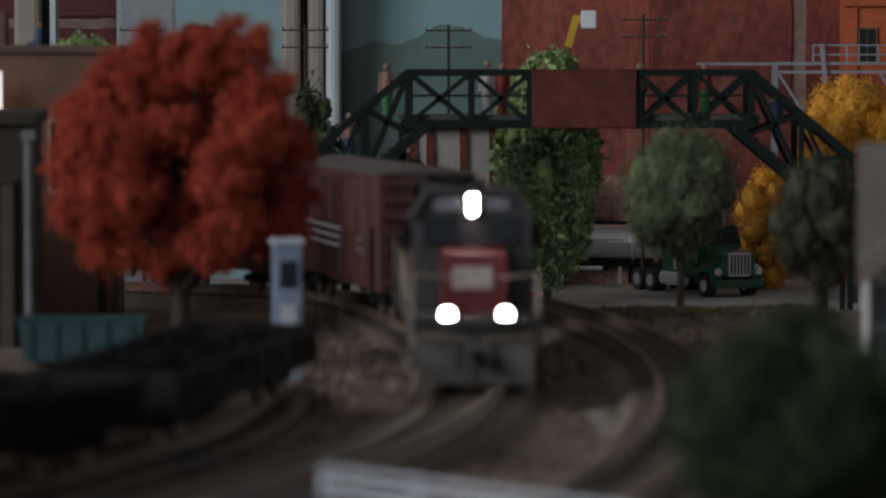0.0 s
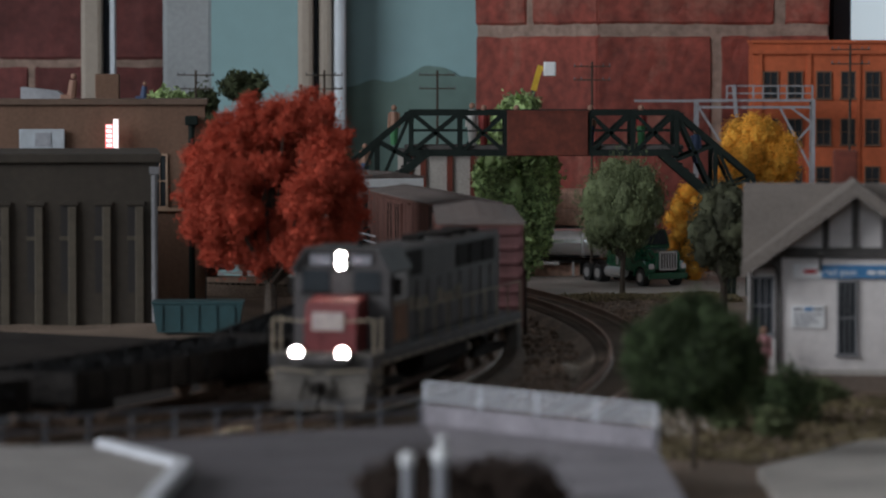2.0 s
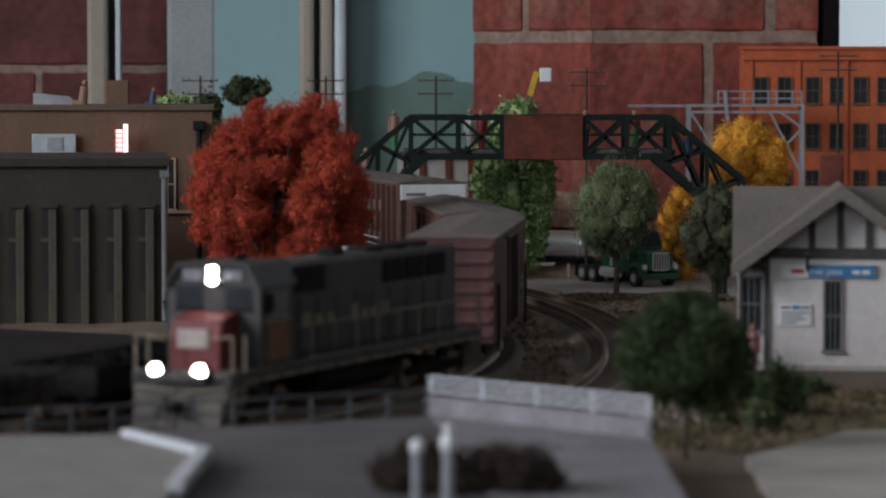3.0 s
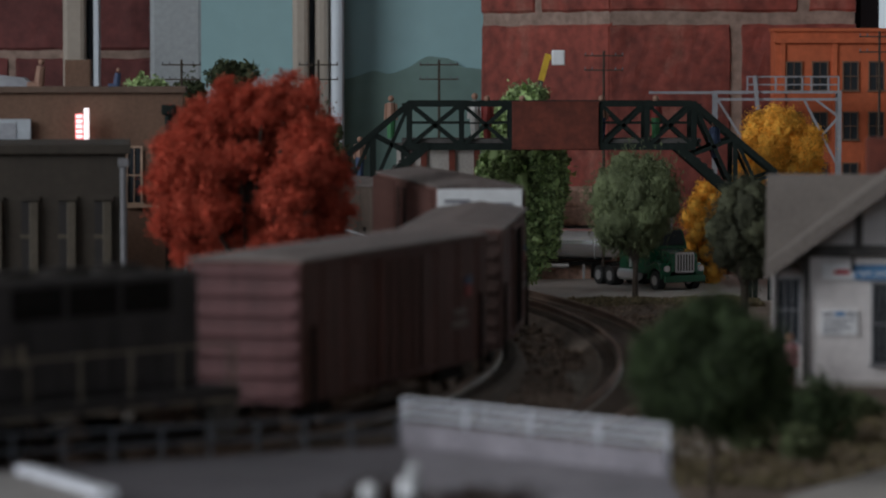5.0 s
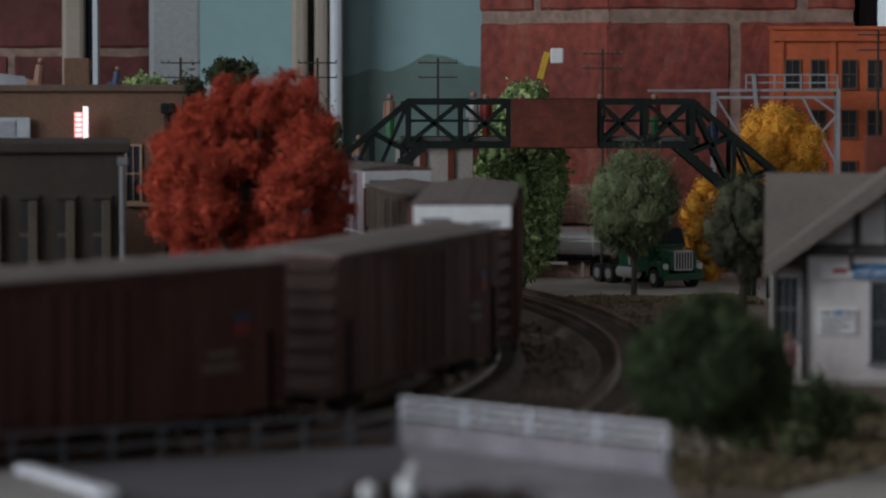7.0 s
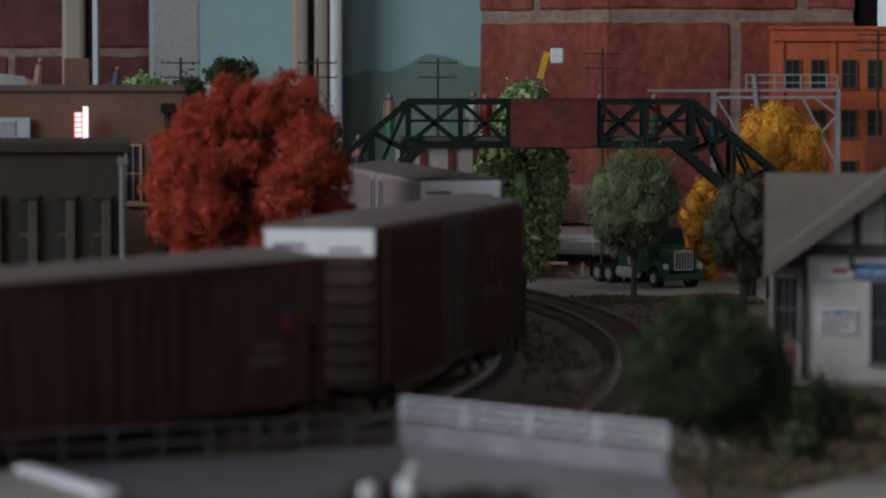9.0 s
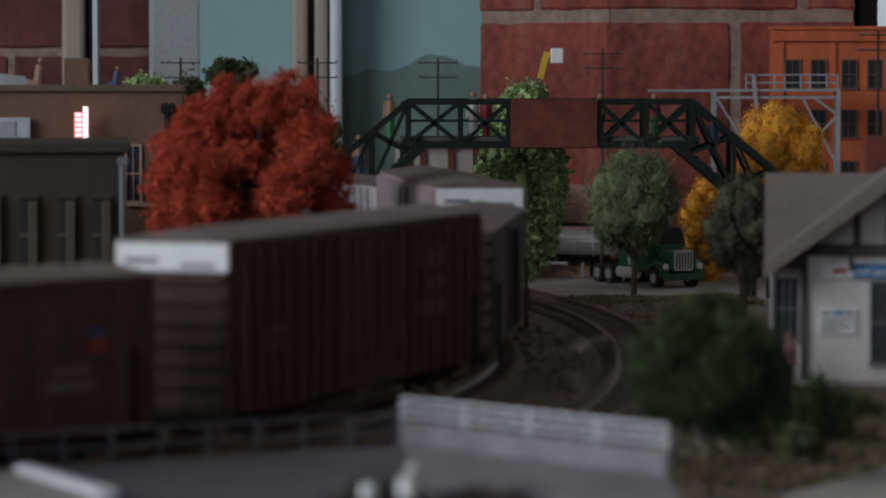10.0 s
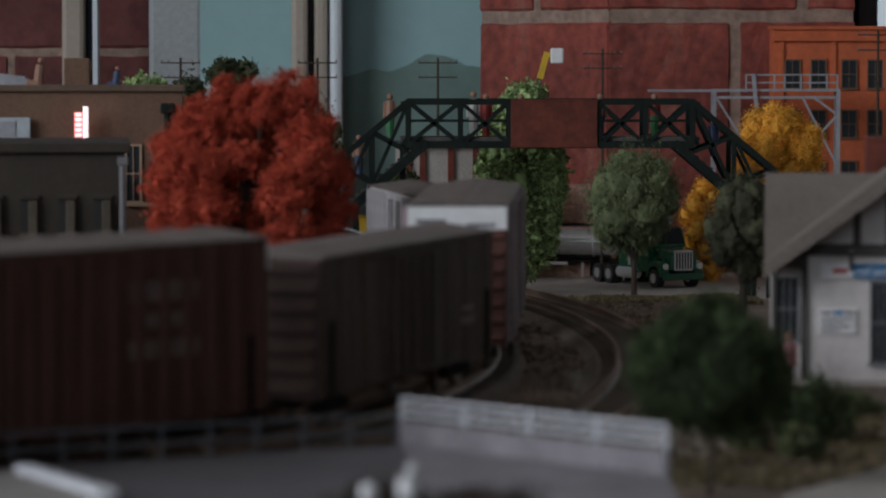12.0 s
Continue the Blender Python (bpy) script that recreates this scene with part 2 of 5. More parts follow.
def prism(profile, y0, y1, bm=None, axis="y"):
    """A profile of (x, z) points pushed from y0 to y1."""
    bm = bm or bmesh.new()
    ring = []
    for y in (y0, y1):
        ring.append([bm.verts.new((x, y, z) if axis == "y" else (y, x, z)) for x, z in profile])
    k = len(profile)
    for i in range(k):
        bm.faces.new((ring[0][i], ring[0][(i + 1) % k], ring[1][(i + 1) % k], ring[1][i]))
    bm.faces.new(ring[0][::-1])
    bm.faces.new(ring[1])
    return bm


def slab(points, z0, z1, bm=None):
    """A flat polygon in plan with thickness."""
    bm = bm or bmesh.new()
    lo = [bm.verts.new((x, y, z0)) for x, y in points]
    hi = [bm.verts.new((x, y, z1)) for x, y in points]
    k = len(points)
    for i in range(k):
        bm.faces.new((lo[i], lo[(i + 1) % k], hi[(i + 1) % k], hi[i]))
    bm.faces.new(lo[::-1])
    bm.faces.new(hi)
    return bm


# ---- the train's track ----
TC, TR = Vector((-1.0312, 1.3415)), 1.0439
OC, OR = Vector((-1.1807, 1.3312)), 1.2534
RAIL = 0.006
SPEED = 0.0873
START = -0.5815


def on_circle(c, r, s):
    return Vector((c.x + r * math.cos(-s / r), c.y + r * math.sin(-s / r)))


def on_track(s):
    """The train's way: from behind the buildings by a bend, a straight and the long curve, which tightens ahead."""
    if s > 0:
        p, step = on_circle(TC, TR, 0), s / 24
        for i in range(24):
            u = (i + 0.5) * step
            turn = -math.pi / 2 - u / TR - 0.907 * u * u
            p += Vector((math.cos(turn), math.sin(turn))) * step
        return p
    a = 0.1799
    back = -a * TR - s
    if back <= 0:
        return on_circle(TC, TR, s)
    p = on_circle(TC, TR, -a * TR)
    run, turn, r = 0.0674, math.pi / 2 + a, 0.6312
    p += Vector((math.cos(turn), math.sin(turn))) * min(back, run)
    back -= run
    if back > 0:
        end = min(turn + back / r, math.pi)
        p += Vector((math.sin(end) - math.sin(turn), math.cos(turn) - math.cos(end))) * r
        p += Vector((-1, 0)) * max(0, back - (math.pi - turn) * r)
    return p


def car_pose(s, length, z=RAIL):
    """Pose of a car whose middle is at arc s: x ahead, both bogies on the rails."""
    a, b = on_track(s + 0.36 * length), on_track(s - 0.36 * length)
    m, h = (a + b) / 2, (a - b)
    return pose(m.x, m.y, z + 0.48 * ground_z(m.y), 0, 0, math.degrees(math.atan2(h.y, h.x)))


# ---- setting ----
def ground_z(y):
    k = min(max((y - 1.66) / 0.3, 0), 1)
    return -0.02 * k * k * (3 - 2 * k)


def build_ground():
    bm = bmesh.new()
    nx, ny = 160, 170
    x0, x1, y0, y1 = -0.9, 0.9, 0.62, 2.19
    grid = []
    for j in range(ny + 1):
        row = []
        for i in range(nx + 1):
            x, y = x0 + (x1 - x0) * i / nx, y0 + (y1 - y0) * j / ny
            z = ground_z(y) + 0.0022 * (noise.noise(Vector((x * 25, y * 25, 0))) + 0.5 * noise.noise(Vector((x * 90, y * 90, 3)))) - 0.0018
            row.append(bm.verts.new((x, y, z)))
        grid.append(row)
    for j in range(ny):
        for i in range(nx):
            bm.faces.new((grid[j][i], grid[j][i + 1], grid[j + 1][i + 1], grid[j + 1][i]))
    ob = part("ground", bm, "dirt", smooth=True)
    tagged(ob, "brown dirt ground of the model landscape", "ground", kind="structure")
    bm = box(-0.9, 0.62, -0.09, 0.9, 2.19, -0.045)
    tagged(part("layout_table", bm, "tie"), "dark wooden table top under the model landscape", "table", kind="structure")


build_ground()


def build_track(name, way, s0, s1, label, bed="ballast", fall=1.0):
    """Two rails, ties and a ballast bed along way(s)."""
    t = thing(name, Matrix.Identity(4), label, "railway track", kind="structure")
    steps = int((s1 - s0) / 0.018)

    def side(s):
        d = (way(s + 0.002) - way(s - 0.002)).normalized()
        return Vector((-d.y, d.x))

    def ring(profile, mat, nm, shift):
        bm = bmesh.new()
        prev = None
        for i in range(steps + 1):
            s = s0 + (s1 - s0) * i / steps
            p, q = way(s), side(s)
            g = fall * ground_z(p.y)
            cur = [bm.verts.new((p.x + q.x * (shift + d), p.y + q.y * (shift + d), z + g)) for d, z in profile]
            if prev:
                for k in range(len(profile)):
                    m = (k + 1) % len(profile)
                    bm.faces.new((prev[k], prev[m], cur[m], cur[k]))
            prev = cur
        return part(nm, bm, mat, t)

    foot = -0.003 if fall == 1 else -0.018
    ring([(-0.022 + (foot + 0.003) * 0.5, foot), (-0.016, 0.0022), (0.016, 0.0022), (0.022 - (foot + 0.003) * 0.5, foot)], bed, "ballast_bed", 0)
    for d in (-0.00825, 0.00825):
        ring([(-0.0009, 0.003), (-0.0004, 0.0035), (-0.0004, 0.0052), (-0.0006, 0.006), (0.0006, 0.006), (0.0004, 0.0052), (0.0004, 0.0035), (0.0009, 0.003)], "rail", "rail", d)
    tie = mesh_of(box(-0.0145, -0.0014, 0.0012, 0.0145, 0.0014, 0.0031, 0.0002), "tie")
    n = min(int((s1 - s0) / 0.0064), 290)
    for i in range(n):
        s = s1 - 0.0064 * (i + 0.5)
        p, q = way(s), side(s)
        share("tie", tie, t, pose(p.x, p.y, fall * ground_z(p.y), 0, 0, math.degrees(math.atan2(q.y, q.x)) + random.uniform(-1, 1)))
    return t


build_track("inner_track", on_track, -1.35, 0.93, "weathered steel rails on dark ties in brown ballast", fall=0.48)
build_track("outer_track", lambda s: on_circle(OC, OR, s), -0.50, 0.52, "rusty curved rails on dark ties in tan ballast", "pale_ballast")


def build_room():
    tagged(part("floor", box(-2.4, -2.2, -1.05, 2.6, 2.6, -0.95), "wood_floor"), "brown room floor", "floor", kind="structure")
    tagged(part("ceiling", box(-2.4, -2.2, 1.7, 2.6, 2.6, 1.8), "plaster"), "pale room ceiling", "ceiling", kind="structure")
    # side wall with its window opening
    w = thing("wall_west", Matrix.Identity(4), "pale plaster wall with a wide window opening", "wall", kind="structure")
    for q in ((-2.2, -0.85, -0.95, 1.7), (1.05, 2.6, -0.95, 1.7), (-0.85, 1.05, -0.95, 0.35), (-0.85, 1.05, 1.55, 1.7)):
        part("wall_panel", box(-2.4, q[0], q[2], -2.2, q[1], q[3]), "plaster", w)
    # unseen south wall; its opening is added to let the fill lamp in
    w = thing("wall_south", Matrix.Identity(4), "unseen pale plaster wall with an opening added for the fill lamp", "wall", kind="structure")
    for q in ((-2.2, -1.3, -0.95, 1.7), (0.1, 2.4, -0.95, 1.7), (-1.3, 0.1, -0.95, 0.4), (-1.3, 0.1, 1.5, 1.7)):
        part("wall_panel", box(q[0], -2.2, q[2], q[1], -2.0, q[3]), "plaster", w)
    tagged(part("wall_east", box(2.4, -2.0, -0.95, 2.6, 2.6, 1.7), "plaster"), "pale plaster room wall", "wall", kind="structure")
    # the wall behind the layout
    tagged(part("wall_north", box(-2.2, 2.42, -0.95, 2.4, 2.6, 1.7), "plaster"), "plaster wall behind the layout", "wall", kind="structure")


build_room()

BY = 2.2  # front of the brick pilaster


def sx(px, y):
    """Sideways place of a direction at a distance."""
    return (px - 784) / 6300 * y


def sz(py, y):
    return 0.1118 - (py - 107) / 6300 * y


def blockwork(name, m, width, depth, z0, z1, course, cuts, label, j=0.0065, mat="block"):
    """A wall of large blocks with pale joints; its front lies in the plane y = 0 of the pose m."""
    t = thing(name, m, label, "brick wall", kind="structure")
    part("mortar_core", box(0.001, 0.0015, z0, width - 0.001, depth, z1), "mortar", t)
    z, row = z0, 0
    while z < z1:
        top = min(z + course, z1)
        edges = [0] + list(cuts[row % 2]) + [width]
        for a, b in zip(edges, edges[1:]):
            bm = bmesh.new()
            a2, b2 = a + (j / 2 if a > 0 else 0), b - (j / 2 if b < width else 0)
            us = [0, 0.012] + [0.03 + 0.94 * q / 16 for q in range(17)] + [0.988, 1]
            nx = nz = len(us) - 1
            grid = [[None] * (nz + 1) for _ in range(nx + 1)]
            for i in range(nx + 1):
                for k in range(nz + 1):
                    u, v = us[i], us[k]
                    x, zz = a2 + (b2 - a2) * u, z + j / 2 + (top - z - j) * v
                    rim = min(u, 1 - u, v, 1 - v)
                    w = Vector((x + m.translation.x * 7, row * 3.0, zz))
                    e = 0.12 * j * noise.noise(w * 60) if rim < 0.02 else 0
                    y = (0.0022 if rim == 0 else 0.0) + 0.0009 * noise.noise(w * 35) + 0.0006 * noise.noise(w * 120)
                    grid[i][k] = bm.verts.new((x + e, y, zz + e))
            for i in range(nx):
                for k in range(nz):
                    bm.faces.new((grid[i][k], grid[i + 1][k], grid[i + 1][k + 1], grid[i][k + 1]))
            rimv = [grid[i][0] for i in range(nx + 1)] + [grid[nx][k] for k in range(1, nz + 1)] + [grid[i][nz] for i in range(nx - 1, -1, -1)] + [grid[0][k] for k in range(nz - 1, 0, -1)]
            back = [bm.verts.new((v.co.x, 0.012, v.co.z)) for v in rimv]
            for q in range(len(rimv)):
                bm.faces.new((rimv[q], rimv[(q + 1) % len(rimv)], back[(q + 1) % len(rimv)], back[q]))
            part("brick", bm, mat, t, smooth=False)
        z += course
        row += 1
    return t


def build_back():
    zc = sz(28, BY)
    C = 0.2
    # pilaster: one face turned to the windows, one to the room
    a, b = Vector((sx(848, 2.29), 2.29)), Vector((sx(1076, BY), BY))
    d = b - a
    blockwork("pilaster_side", pose(a.x, a.y, 0, 0, 0, math.degrees(math.atan2(d.y, d.x))), d.length, 0.03, zc - 3 * C, zc + 6 * C, C, ([], [d.length * 0.45]), "red painted block side of a pilaster, lit by the windows")
    blockwork("pilaster", pose(b.x, b.y, 0), sx(1512, BY) - b.x, 0.19, zc - 3 * C, zc + 6 * C, C, ([sx(1300, BY) - b.x], [sx(1420, BY) - b.x]), "red painted block pilaster with pale mortar joints")
    # painted sky boards
    y = 2.3
    t = thing("backdrop_west", Matrix.Identity(4), "teal painted sky board", "backdrop", kind="structure")
    part("board", box(sx(355, y), y, -0.2, sx(527, y), y + 0.02, 1.2), "backdrop", t)
    t = thing("backdrop_middle", Matrix.Identity(4), "teal painted sky board with dark green hills", "backdrop", kind="structure")
    part("board", box(sx(598, y), y + 0.01, -0.2, sx(866, y), y + 0.03, 1.2), "backdrop", t)
    bm = bmesh.new()
    xs = np.linspace(sx(606, y), sx(866, y), 60)
    prof = []
    for x in xs:
        k = (x - xs[0]) / (xs[-1] - xs[0])
        h = 135 - 40 * math.exp(-((k - 0.62) / 0.22) ** 2) - 12 * math.exp(-((k - 0.2) / 0.1) ** 2) - 12 * math.exp(-((k - 0.95) / 0.12) ** 2)
        prof.append((x, sz(h, y) + 0.0012 * noise.noise(Vector((x * 120, 0, 0)))))
    prism(prof + [(xs[-1], -0.15), (xs[0], -0.15)], y + 0.006, y + 0.0101, bm)
    part("hill", bm, "hill", t, "dark green painted hills")
    # window posts
    def post(name, a, b, yy, mat, label, d=0.04):
        tagged(part(name, box(sx(a, yy), yy, -0.9, sx(b, yy), yy + d, 1.69, 0.003), mat), label, "window frame", kind="structure")
    post("window_post", 110, 150, 2.275, "frame_beige", "beige painted window post", 0.02)
    post("window_gap", 149, 166, 2.285, "frame_dark", "dark gap of a window frame", 0.012)
    post("window_bead", 165, 173, 2.28, "frame_white", "white window bead", 0.015)
    post("curtain", 264, 358, 2.30, "curtain", "pale grey hanging curtain", 0.02)
    post("window_post", 516, 545, 2.275, "frame_beige", "beige painted window post", 0.02)
    post("window_gap", 544, 556, 2.285, "frame_dark", "dark gap of a window frame", 0.012)
    post("window_frame", 555, 580, 2.28, "frame_beige", "beige window frame", 0.015)
    post("window_bead", 584, 606, 2.275, "frame_white", "bluish white window frame", 0.02)
    zl = sz(92, 2.36)
    x0, x1 = sx(-260, 2.36), sx(268, 2.36)
    blockwork("outer_wall", pose(x0, 2.36, 0), x1 - x0, 0.05, zl - 3 * C, zl + 6 * C, C, ([0.105], [0.16]), "dark red block wall with pale mortar", 0.004, "outer_block")
    # solid near-black block in place of the shade beside the pilaster
    tagged(part("pilaster_shade", box(sx(1513, 2.3), 2.28, -0.9, sx(1545, 2.3), 2.40, 1.69), "frame_dark"), "near-black block for the shade beside the pilaster", "wall", kind="structure")
    tagged(part("window_1", box(sx(1545, 2.34), 2.34, -0.3, 1.2, 2.36, 1.4), glowing("daylight_pane", (0.62, 0.74, 0.82), 0.55)), "bright daylight window pane", "window", kind="structure")


build_back()

# ---- lot with its fences, close to the camera ----
LZ = 0.012
LA, LB = (-0.0107, 0.922), (0.0538, 0.851)


def build_lot():
    far = (-0.32, 0.755)
    pts = [LA, far, (-0.32, 0.63), (0.075, 0.63), (0.0535, 0.70), LB]
    tagged(part("parking_lot", slab(pts, -0.004, LZ), "asphalt"), "raised grey asphalt lot with worn surface", "pavement", kind="structure")
    tagged(part("lot_apron", slab([LA, (0.005, 0.69), (0.0535, 0.69), LB], LZ - 0.002, LZ + 0.0004), "apron"), "pale lilac-grey strip of the lot along the railing", "pavement", kind="structure")


build_lot()


def fence(name, a, b, height, n, mat, label, rails=3, wall=0.0, wall_mat="concrete"):
    a, b = Vector((*a, LZ)), Vector((*b, LZ))
    t = thing(name, Matrix.Identity(4), label, "fence")
    d = (b - a).normalized()
    for i in range(n + 1):
        p = a.lerp(b, i / n)
        part("post", box(-0.00033, -0.00033, 0, 0.00033, 0.00033, height - 0.0006, m=Matrix.Translation(p) @ d.to_track_quat("X", "Z").to_matrix().to_4x4()), mat, t)
    up = Vector((0, 0, 1))
    for k in range(rails):
        z = wall + (height - wall) * (k + 1) / rails - 0.0005
        bm = bar(a + up * z, b + up * z, 0.00036 if wall else 0.0003, square=True)
        part("rail", bm, mat, t)
    if wall:
        m = Matrix.Translation(a) @ d.to_track_quat("X", "Z").to_matrix().to_4x4()
        part("kerb_wall", box(0, -0.0012, 0, (b - a).length, 0.0012, wall, 0.0003, m=m), wall_mat, t)
    return t


fence("white_railing", LA, LB, 0.0128, 4, "white", "white painted railing on a pale kerb wall", 3, 0.0062, "apron")
fence("lot_fence", (-0.0122, 0.9215), (-0.2, 0.8235), 0.0085, 16, "fence_grey", "thin grey metal fence along the lot", 2)


# ---- trees ----
def foliage(lobes, n, size, seed, tuft=0.22, drop=0.0):
    """Fine leaf clumps gathered in tufts over the lobes (centre, radii), with gaps between the tufts."""
    rng = np.random.RandomState(seed)
    vol = np.array([max(r) ** 2 for c, r in lobes])
    m = max(n // 40, 8)
    pick = rng.choice(len(lobes), m, p=vol / vol.sum())
    u = rng.normal(size=(m, 3))
    u /= np.linalg.norm(u, axis=1)[:, None]
    c = np.array([lobes[i][0] for i in pick])
    r = np.array([lobes[i][1] for i in pick])
    tufts = c + u * r * (rng.uniform(0.75, 1, m) * (1 + 0.05 * rng.normal(size=m)))[:, None]
    own = rng.randint(0, m, n)
    spread = rng.normal(size=(n, 3)) * (r[own] * tuft) * rng.uniform(0.7, 1.3, m)[own][:, None]
    p = tufts[own] + spread
    k = 4
    e = rng.normal(size=(n, k, 3)) * size
    verts = p[:, None, :] + e
    if drop:
        verts[:, 0, 2] -= drop * rng.uniform(0.3, 1, n)
    o = np.arange(n) * k
    faces = np.concatenate([np.stack([o, o + 1, o + 2], 1), np.stack([o + 1, o + 3, o + 2], 1)])
    return verts.reshape(-1, 3), faces.tolist()


def lumps(lobes, seed, fine=3, fill=0.78):
    """Rough foam lumps, one to a lobe, that the fine leaves cover."""
    bm = bmesh.new()
    for i, (c, r) in enumerate(lobes):
        made = bmesh.ops.create_icosphere(bm, subdivisions=fine, radius=1)["verts"]
        off = Vector((i * 3.1, seed * 1.7, 0))
        for v in made:
            d = v.co.normalized()
            k = fill * (1 + 0.4 * noise.noise(d * 1.7 + off) + 0.34 * noise.noise(d * 3.9 + off) + 0.26 * noise.noise(d * 8 + off) + 0.18 * noise.noise(d * 17 + off))
            v.co = Vector(c) + Vector((d.x * r[0], d.y * r[1], d.z * r[2])) * k
    return bm


def tree(name, x, y, z, top, width, base, leaf, label, seed, n=2600, size=0.0012, lobes=18, trunk=0.0016, drop=0.0, group="", tuft=0.22, full=0.62, fine=3, fill=0.78, boughs=()):
    """A tree on (x, y, z): crown from height base to top (heights above z); boughs: clumps (x, y, z, radius) in parts of the crown."""
    rng = random.Random(seed)
    t = thing(name, pose(x, y, z), label, "tree", group)
    mid, hh, hw = (top + base) / 2, (top - base) / 2, width / 2
    bm = bmesh.new()
    bar((0, 0, -0.002), (0.0006, 0, mid), trunk, 8, bm, r2=trunk * 0.55)
    L = []
    for u, d, v, br in boughs:
        br *= 1.03
        at = Vector((u * hw, d * hw, mid + v * hh * 0.97))
        bar((0, 0, base * 0.9), at, trunk * 0.4, 5, bm, r2=trunk * 0.15)
        L.append((tuple(at), (br * hw * 0.62,) * 3))
        for k in range(lobes):
            q = Vector((rng.gauss(0, 1), rng.gauss(0, 1), rng.gauss(0, 0.8))).normalized() * br * hw * rng.uniform(0.6, 0.92)
            f = br * hw * rng.uniform(0.15, 0.30)
            L.append((tuple(at + q), (f, f, f)))
    for i in range(0 if boughs else lobes):
        h = -1 + 2 * (i + 0.5) / lobes
        a = i * 2.39996 + rng.uniform(-0.3, 0.3)
        rr = math.sqrt(1 - h * h) * full * rng.uniform(0.78, 1.14)
        c = Vector((math.cos(a) * rr * hw, math.sin(a) * rr * hw, mid + h * hh * full * rng.uniform(0.92, 1.05)))
        f = (1 - full) * rng.uniform(0.7, 1.3)
        L.append((tuple(c), (f * hw, f * hw, f * hh if hh < hw * 1.3 else f * hw * 1.3)))
        bar((0, 0, base * 0.9), c, trunk * 0.35, 5, bm, r2=trunk * 0.12)
    if not boughs:
        L.append(((0, 0, mid), (hw * 0.5, hw * 0.5, hh * 0.6)))
    part("trunk", bm, "bark", t, "dark bark trunk and limbs")
    v, f = foliage(L, n, size, seed, tuft, drop)
    me = bpy.data.meshes.new("crown")
    me.from_pydata(v.tolist(), [], f)
    me.materials.append(M[leaf])
    ob = new("crown", me)
    ob.parent = t
    part("inner_crown", lumps(L, seed, fine, fill), leaf, t, smooth=True)
    return t


RED_BOUGHS = ((-0.15, 0, 0.70, 0.24), (0.15, -0.1, 0.68, 0.26), (0.43, 0, 0.72, 0.25), (0.57, -0.1, 0.5, 0.27), (-0.45, -0.1, 0.5, 0.25),
              (-0.62, -0.15, 0.2, 0.27), (-0.74, -0.1, -0.1, 0.26), (-0.5, -0.4, 0.05, 0.29), (-0.62, -0.2, -0.42, 0.27), (-0.38, -0.45, -0.3, 0.29),
              (-0.5, -0.1, -0.68, 0.25), (-0.05, -0.35, 0.14, 0.21), (0, 0.4, 0.3, 0.42), (0.1, 0.45, -0.3, 0.45), (-0.35, 0.4, 0, 0.42), (0.4, 0.4, 0.1, 0.42),
              (0.55, -0.35, 0.1, 0.31), (0.76, -0.1, -0.05, 0.25), (0.38, -0.5, -0.15, 0.27), (0.80, 0, -0.35, 0.22), (0.42, -0.45, -0.5, 0.25),
              (0.7, -0.15, -0.6, 0.25), (0.25, -0.4, -0.72, 0.21), (0, 0.05, -0.5, 0.28), (-0.15, -0.1, -0.78, 0.22), (-0.1, 0.0, 0.5, 0.2))
tree("red_maple_tree", sx(437, 1.42), 1.42, 0, 0.1095, 0.083, 0.024, "red_leaf", "bushy model tree with rust-red foliage in clumps", 3, 340000, 0.00034, 30, 0.003, tuft=0.42, fine=2, fill=0.5, boughs=RED_BOUGHS)
tree("broadleaf_tree", 0.0438, 1.99, -0.02, 0.1265, 0.050, 0.006, "green_leaf", "tall tree with bright light green leaves", 5, 52000, 0.0011, 80, 0.002, full=0.74, tuft=0.2, fill=0.72)
tree("willow_tree", 0.0945, 1.76, -0.004, 0.0715, 0.048, 0.018, "olive_leaf", "drooping grey-green tree beside the road", 7, 32000, 0.0003, 24, 0.0016, 0.0022, tuft=0.24)
tree("yellow_tree", 0.1890, 2.0, -0.02, 0.1095, 0.053, 0.05, "yellow_leaf", "tall autumn tree with orange-yellow foliage", 11, 52000, 0.0004, 34, 0.002, group="yellow trees", full=0.74, tuft=0.24, fine=4)
tree("yellow_tree", sx(1252, 2.11), 2.11, -0.02, sz(298, 2.11) + 0.02, 0.034, sz(522, 2.11) + 0.02, "yellow_leaf", "slender autumn tree with orange-yellow foliage", 12, 24000, 0.0004, 26, 0.0014, group="yellow trees", full=0.72, tuft=0.22)
tree("round_tree", 0.1325, 1.57, 0, 0.063, 0.033, 0.012, "moss_leaf", "dark moss-green round tree beside the station", 13, 16000, 0.0004, 20, 0.002, tuft=0.24)
tree("shade_tree", 0.0697, 0.925, 0, 0.050, 0.040, 0.0145, "deep_leaf", "dark green small tree with a thin trunk", 17, 30000, 0.0006, 26, 0.0009, tuft=0.3, full=0.74, fill=0.55)
tree("far_tree", -0.124, 2.1, -0.02, 0.134, 0.032, 0.112, "dark_leaf", "dark green tree behind the brown building", 21, 3000, 0.0009, 10, 0.0016)
tree("far_tree", -0.1505, 2.1, -0.02, 0.131, 0.027, 0.07, "dark_leaf", "dark green tree behind the brown building", 22, 3000, 0.0009, 10, 0.0016)
tree("far_tree", -0.066, 1.99, -0.02, 0.113, 0.027, 0.04, "dark_leaf", "dark green tree behind the red tree", 23, 3000, 0.0009, 10, 0.0016)
